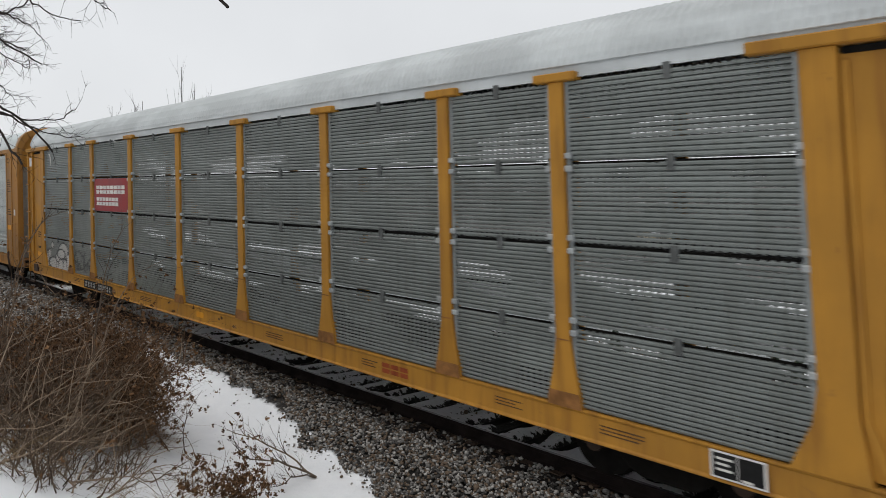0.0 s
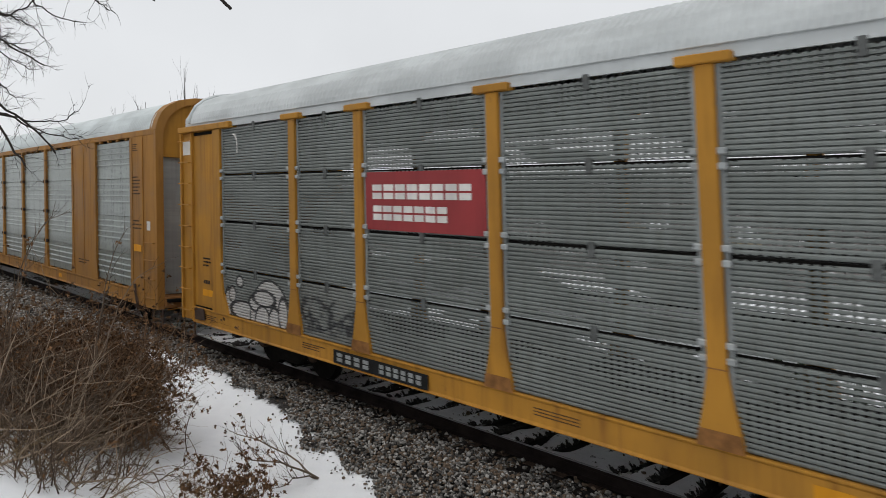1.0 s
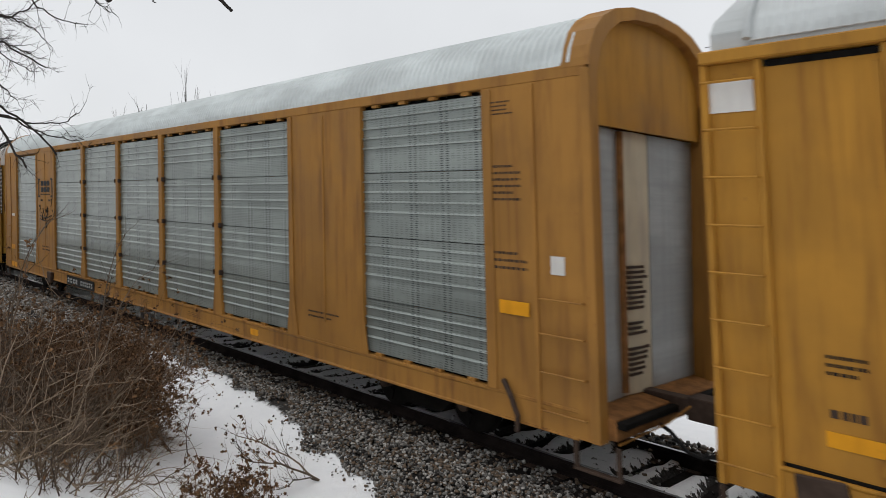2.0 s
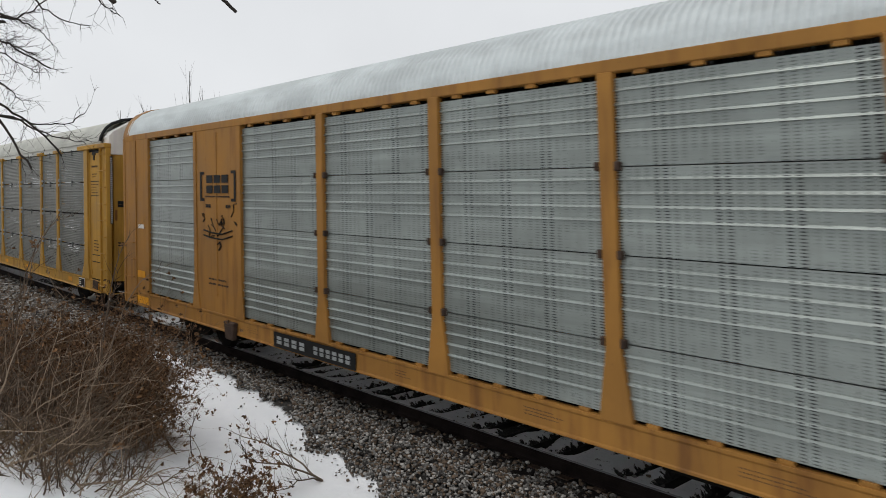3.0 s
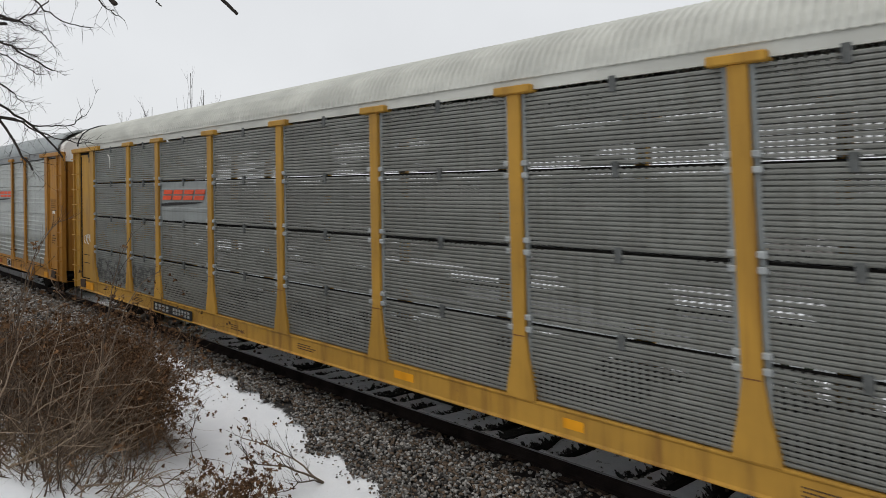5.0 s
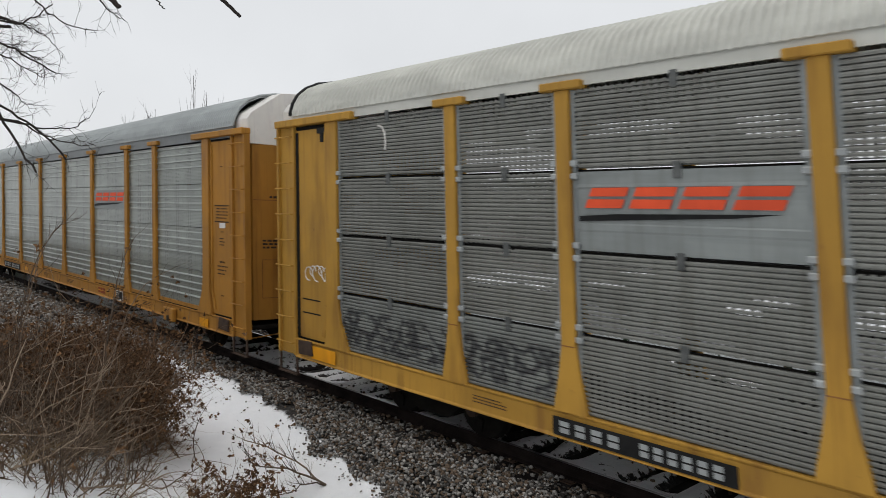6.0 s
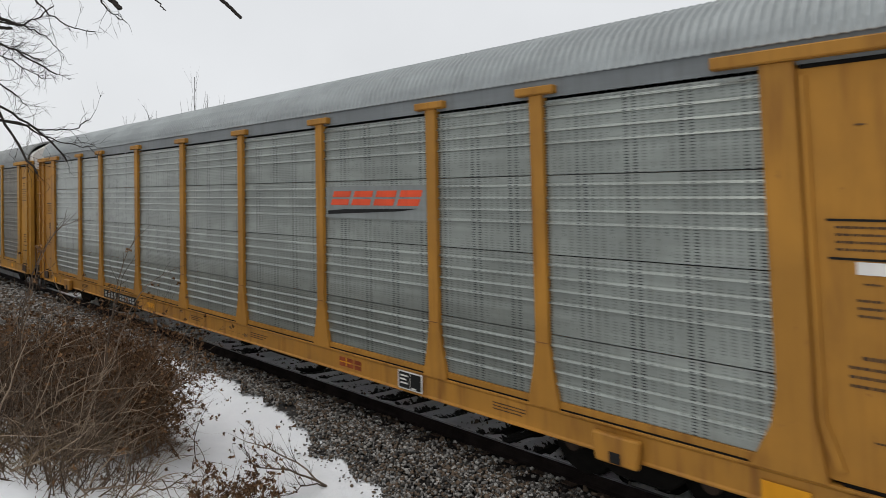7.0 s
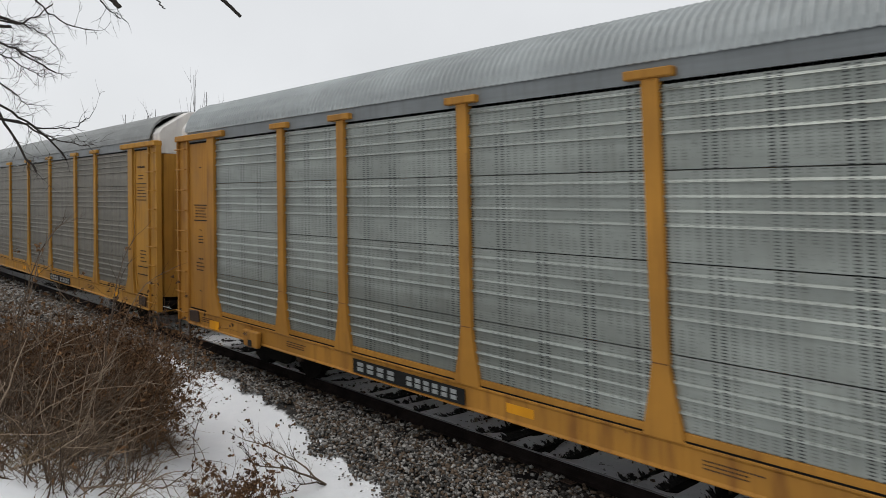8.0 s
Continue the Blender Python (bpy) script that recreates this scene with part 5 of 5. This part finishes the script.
def overhanging_tree():
    """A tree whose trunk stands just outside the view; its bare limbs reach in."""
    g = Growth(77)
    base = Vector((-5.4, -9.3, float(ground_height(np.array(-5.4), np.array(-9.3))) - 0.1))
    trunk = [base, base + Vector((0.03, 0.05, 1.5)), base + Vector((-0.02, 0.1, 3.2)), base + Vector((0.05, 0.05, 5.2)), base + Vector((0.1, 0.2, 7.0))]
    stem = Mesh().tube(trunk, [0.16, 0.13, 0.11, 0.07, 0.03], 10)
    # height on the trunk, two bends and the tip of each limb, thickness at the tip, twigs at each joint
    upper = [(2.9, (-5.55, -7.04, 4.74), (-5.42, -6.91, 4.45), (-5.20, -6.69, 4.43), 0.0035, 2), (2.6, (-5.78, -7.29, 4.56), (-5.63, -7.14, 4.50), (-5.56, -7.06, 4.46), 0.010, 2),
             (2.5, (-5.62, -7.12, 4.48), (-5.54, -7.04, 4.43), (-5.41, -6.89, 4.60), 0.004, 2), (2.5, (-5.59, -7.10, 4.46), (-5.46, -6.96, 4.46), (-5.38, -6.88, 4.32), 0.003, 2),
             (2.4, (-5.80, -7.32, 4.44), (-5.56, -7.07, 4.29), (-5.36, -6.88, 4.13), 0.005, 3), (2.3, (-5.77, -7.29, 4.40), (-5.58, -7.10, 4.29), (-5.44, -6.95, 4.22), 0.004, 3),
             (2.2, (-5.74, -7.27, 4.32), (-5.58, -7.10, 4.22), (-5.43, -6.96, 4.10), 0.003, 3)]
    lower = [(2.1, (-5.70, -7.24, 4.04), (-5.57, -7.13, 3.73), (-5.42, -6.99, 3.45), 0.007, 2), (2.0, (-5.75, -7.30, 4.00), (-5.45, -6.99, 3.80), (-5.28, -6.84, 3.54), 0.006, 2),
             (1.9, (-5.50, -7.05, 3.78), (-5.28, -6.83, 3.70), (-5.19, -6.72, 3.83), 0.003, 1), (2.1, (-5.71, -7.24, 4.13), (-5.57, -7.10, 4.00), (-5.49, -7.03, 3.91), 0.003, 2),
             (1.9, (-5.52, -7.07, 3.80), (-5.33, -6.89, 3.62), (-5.16, -6.70, 3.65), 0.003, 1)]
    stubs = [(3.3, (-5.21, -6.67, 4.73), (-5.12, -6.59, 4.64), (-5.09, -6.56, 4.59), 0.017, 0), (3.6, (-4.68, -6.11, 4.75), (-4.59, -6.03, 4.64), (-4.52, -5.96, 4.55), 0.012, 0),
             (3.4, (-4.98, -6.43, 4.72), (-4.92, -6.38, 4.65), (-4.88, -6.33, 4.59), 0.004, 0), (3.2, (-5.23, -6.70, 4.73), (-5.15, -6.62, 4.56), (-5.06, -6.53, 4.50), 0.003, 1),
             (2.6, (-5.72, -7.24, 4.44), (-5.64, -7.15, 4.44), (-5.60, -7.10, 4.44), 0.011, 0)]
    for high, start, mid, tip, rad, twigs in upper + lower + stubs:
        root = base + Vector((0.0, 0.08, high))
        a, m, b = Vector(start), Vector(mid), Vector(tip)
        path = [root.lerp(a, k / 6) + Vector((0, 0, 0.18 * math.sin(math.pi * k / 6))) + g.unit() * 0.02 * (k > 0) for k in range(6)]
        first = len(path)
        for k in range(13):
            t = k / 12
            wobble = 0.010 if rad < 0.009 else 0.003
            path.append(a * (1 - t) ** 2 + m * 2 * t * (1 - t) + b * t * t + g.unit() * wobble * (k < 12))
        last = len(path) - 1
        g.wood.tube(path, [rad + (0.008 if rad < 0.009 else 0.010) * (1 - k / last) ** 1.6 for k in range(last + 1)], 6)
        for k in range(first + 2, last + 1):
            for _ in range(twigs):
                if g.r.random() < 0.62:
                    d = (path[k] - path[k - 1]).normalized() * 0.8 + g.unit() * 0.8
                    g.branch(path[k], d, g.r.uniform(0.06, 0.24), 0.0021, 1 if g.r.random() < 0.7 else 0, 0.5, -0.02, 3, 3, 0, 0.8, 5)
    t = thing("overhanging_tree", "bare tree with thin dark limbs over the bank", "tree")
    part("trunk", stem.made("trunk", BARK), t)
    part("crown", g.wood.made("crown", BARK, fix=False), t)


overhanging_tree()


def bare_tree(x, y, height, seed, base=-3.0):
    g = Growth(seed)
    g.branch((0, 0, 0), (0, 0, 1), height, 0.0055 * height, 0, 0.06, 0.4, 0, 8, 0, 0.5, 8)
    for _ in range(10):
        k = g.r.uniform(0.5, 0.95)
        a = g.r.uniform(0, 6.283)
        g.branch((g.r.gauss(0, 0.06), g.r.gauss(0, 0.06), height * k), (math.cos(a) * 0.3, math.sin(a) * 0.3, 1), height * (1.05 - k) * 0.6 + 0.4, 0.035 * (1.1 - k) + 0.01, 1 if k > 0.8 else 0, 0.25, 0.15, 2, 4, 0, 0.4, 5)
    t = thing("bare_tree", "tall leafless tree beyond the railway", "tree", "trees beyond the railway")
    t.matrix_basis = pose(x, y, base)
    part("crown", g.wood.made("crown", BARK, fix=False), t)


for x, y, h, seed in ((-52.6, 15, 16.4, 81), (-51.4, 15.4, 15.0, 82), (-61.5, 15, 14.6, 83), (-63.6, 15.5, 14.2, 84), (-67.5, 15, 14.6, 85), (-49.9, 15.6, 14.0, 86), (-58, 17, 13.5, 87)):
    bare_tree(x, y, h, seed)


def fir(x, y, h, seed):
    r = random.Random(seed)
    z = float(ground_height(np.array(x), np.array(y)))
    t = thing("young_fir", "small dark evergreen beside the road", "tree", "evergreens beyond the railway")
    t.matrix_basis = pose(x, y, z - 0.05)
    part("trunk", Mesh().tube([(0, 0, 0), (0, 0, h)], [0.05, 0.008], 6).made("trunk", BARK), t)
    m = Mesh()
    for i in range(260):
        k = r.random() ** 0.8
        a, reach = r.uniform(0, 6.283), (1.02 - k) * h * 0.32 * r.uniform(0.6, 1.1)
        p = Vector((0, 0, h * (0.08 + 0.9 * k)))
        q = p + Vector((math.cos(a) * reach, math.sin(a) * reach, -0.1 * reach + r.uniform(-0.05, 0.08)))
        m.tube([p, p.lerp(q, 0.6) + Vector((0, 0, 0.03)), q], [0.012, 0.035, 0.006], 4)
    part("needles", m.made("needles", FIR, fix=False), t)


for i, (x, y, h) in enumerate(((-6.6, 11.5, 2.0), (-7.6, 12.6, 2.3), (-5.4, 12.2, 1.6), (-9.8, 13.0, 1.8), (-12.5, 12.0, 2.1))):
    fir(x, y, h, 100 + i)


def far_woods():
    """Grey leafless woods on the hill."""
    r, m = random.Random(9), Mesh()
    for _ in range(1100):
        x, y = r.uniform(-300, 40), 62 + 270 * r.random() ** 1.6
        z, h = float(ground_height(np.array(x), np.array(y))), r.uniform(7, 12)
        m.tube([(x, y, z), (x + r.gauss(0, 0.3), y, z + h)], [0.09, 0.03], 3)
        for _ in range(20):
            k, a = r.uniform(0.3, 0.95), r.uniform(0, 6.283)
            b = Vector((x, y, z + h * k))
            m.tube([b, b + Vector((math.cos(a), math.sin(a), 1.1)) * h * r.uniform(0.12, 0.28)], [0.045, 0.02], 3)
    tagged(new("far_woods", m.made("far_woods", FAR, fix=False)), "grey leafless woods on the far hill", "woods", kind="stuff")


far_woods()


def bank_woods():
    """Unseen leafless woods added to close the camera's side and block low sky light."""
    r, m = random.Random(19), Mesh()
    for _ in range(150):
        x, y = r.uniform(-75, 45), -22 - 26 * r.random()
        z, h = float(ground_height(np.array(x), np.array(y))), r.uniform(7, 12)
        m.tube([(x, y, z - 0.1), (x + r.gauss(0, 0.3), y + r.gauss(0, 0.3), z + h)], [0.16, 0.04], 5)
        for _ in range(34):
            k, a = r.uniform(0.08, 0.95), r.uniform(0, 6.283)
            b = Vector((x, y, z + h * k))
            q = b + Vector((math.cos(a), math.sin(a), r.uniform(0.1, 1.1))) * h * r.uniform(0.12, 0.26)
            m.tube([b, b.lerp(q, 0.5) + Vector((0, 0, r.uniform(-0.2, 0.3))), q], [0.07, 0.05, 0.02], 3)
    tagged(new("bank_woods", m.made("bank_woods", BARK, fix=False)), "dark leafless woods added out of view to block low sky light", "woods", kind="stuff")


bank_woods()
for x, y, seed, h in ((-9.2, 9.0, 70, 1.2), (-7.4, 10.2, 71, 1.4), (-12.2, 10.6, 72, 1.5), (-5.8, 9.4, 73, 1.2), (-14.5, 9.5, 74, 1.4), (-10.6, 16.5, 75, 2.2), (-13.8, 17.0, 76, 2.4), (-8.6, 16.8, 77, 2.0)):
    shrub(x, y, seed, h, 14, TWIG, 0.05, "bare brown brush between the railway and the road", kids=4)


def house(x, y, seed):
    h = thing("house", "small pale house with a snowy gable roof by the far road", "house")
    z = float(ground_height(np.array(x), np.array(y)))
    h.matrix_basis = pose(x, y, z)
    wall = part("wall", Mesh().slab([(-3, -0.3), (3, -0.3), (3, 3.0), (0, 5.0), (-3, 3.0)], 1, -4, 4).made("wall", CREAM), h)
    part("roof", Mesh().slab([(-3.4, 2.7), (0, 5.0), (3.4, 2.7), (3.4, 2.95), (0, 5.25), (-3.4, 2.95)], 1, -4.3, 4.3).made("roof", SNOW_CAP), h, None, "snow-covered gable roof")
    win = Mesh().box(-0.5, 0.5, -4.05, -3.95, 1.0, 2.2).made("window", BLACK)
    for wx in (-1.5, 1.5):
        part("window", win, h, pose(wx, 0, 0))


house(-44.0, 92, 1)
house(-60.0, 98, 2)


CABLES = (((-17.38, 34.0, 14.05), (-11.73, 26.0, 12.23)), ((-15.81, 34.0, 8.17), (-13.49, 32.0, 8.02)), ((-15.72, 34.0, 6.33), (-13.39, 32.0, 6.05)))


def roadside():
    rail = thing("guard_rail", "galvanised guard rail along the road", "guard rail")
    rail.matrix_basis = pose(0, 21.2, float(ground_height(np.array(0.0), np.array(21.2))))
    beam = [(0.0, 0.45), (-0.05, 0.50), (0.0, 0.56), (0.0, 0.60), (-0.05, 0.66), (0.0, 0.72), (0.02, 0.72), (0.02, 0.45)]
    part("beam", Mesh().slab(beam, 0, -90, 20).made("beam", CLIP), rail)
    postm = Mesh().box(-0.06, 0.06, 0.02, 0.16, -0.2, 0.72).made("rail_post", CLIP)
    for i in range(28):
        part("rail_post", postm, rail, pose(-88 + 4 * i, 0, 0))
    for a, b in CABLES:
        a, b = Vector(a), Vector(b)
        p, q = a + (a - b) * 2.0, b + (b - a) * 1.2
        c = Mesh().tube([p.lerp(q, k / 8) - Vector((0, 0, 0.25 * math.sin(math.pi * k / 8))) for k in range(9)], 0.025, 4).made("overhead_cable", BLACK, fix=False)
        tagged(new("overhead_cable", c), "thin dark overhead cable beside the road", "cable", "overhead cables")


roadside()


# ---- what moves: the train rolls by, and its wheels turn ----
def motions():
    def way(t):
        return 12.178 * (t - 4) - 0.0165 * (t - 4) ** 2
    for car, x in CARS:
        walk(car, [(0.5 * i, pose(x + way(0.5 * i), 0, 0)) for i in range(17)])
    for ws in WHEELSETS:
        x = ws.location.x
        walk(ws, [(i / 30, pose(x, 0, 0.457, 0, math.degrees(way(i / 30) / 0.457), 0)) for i in range(241)])


motions()
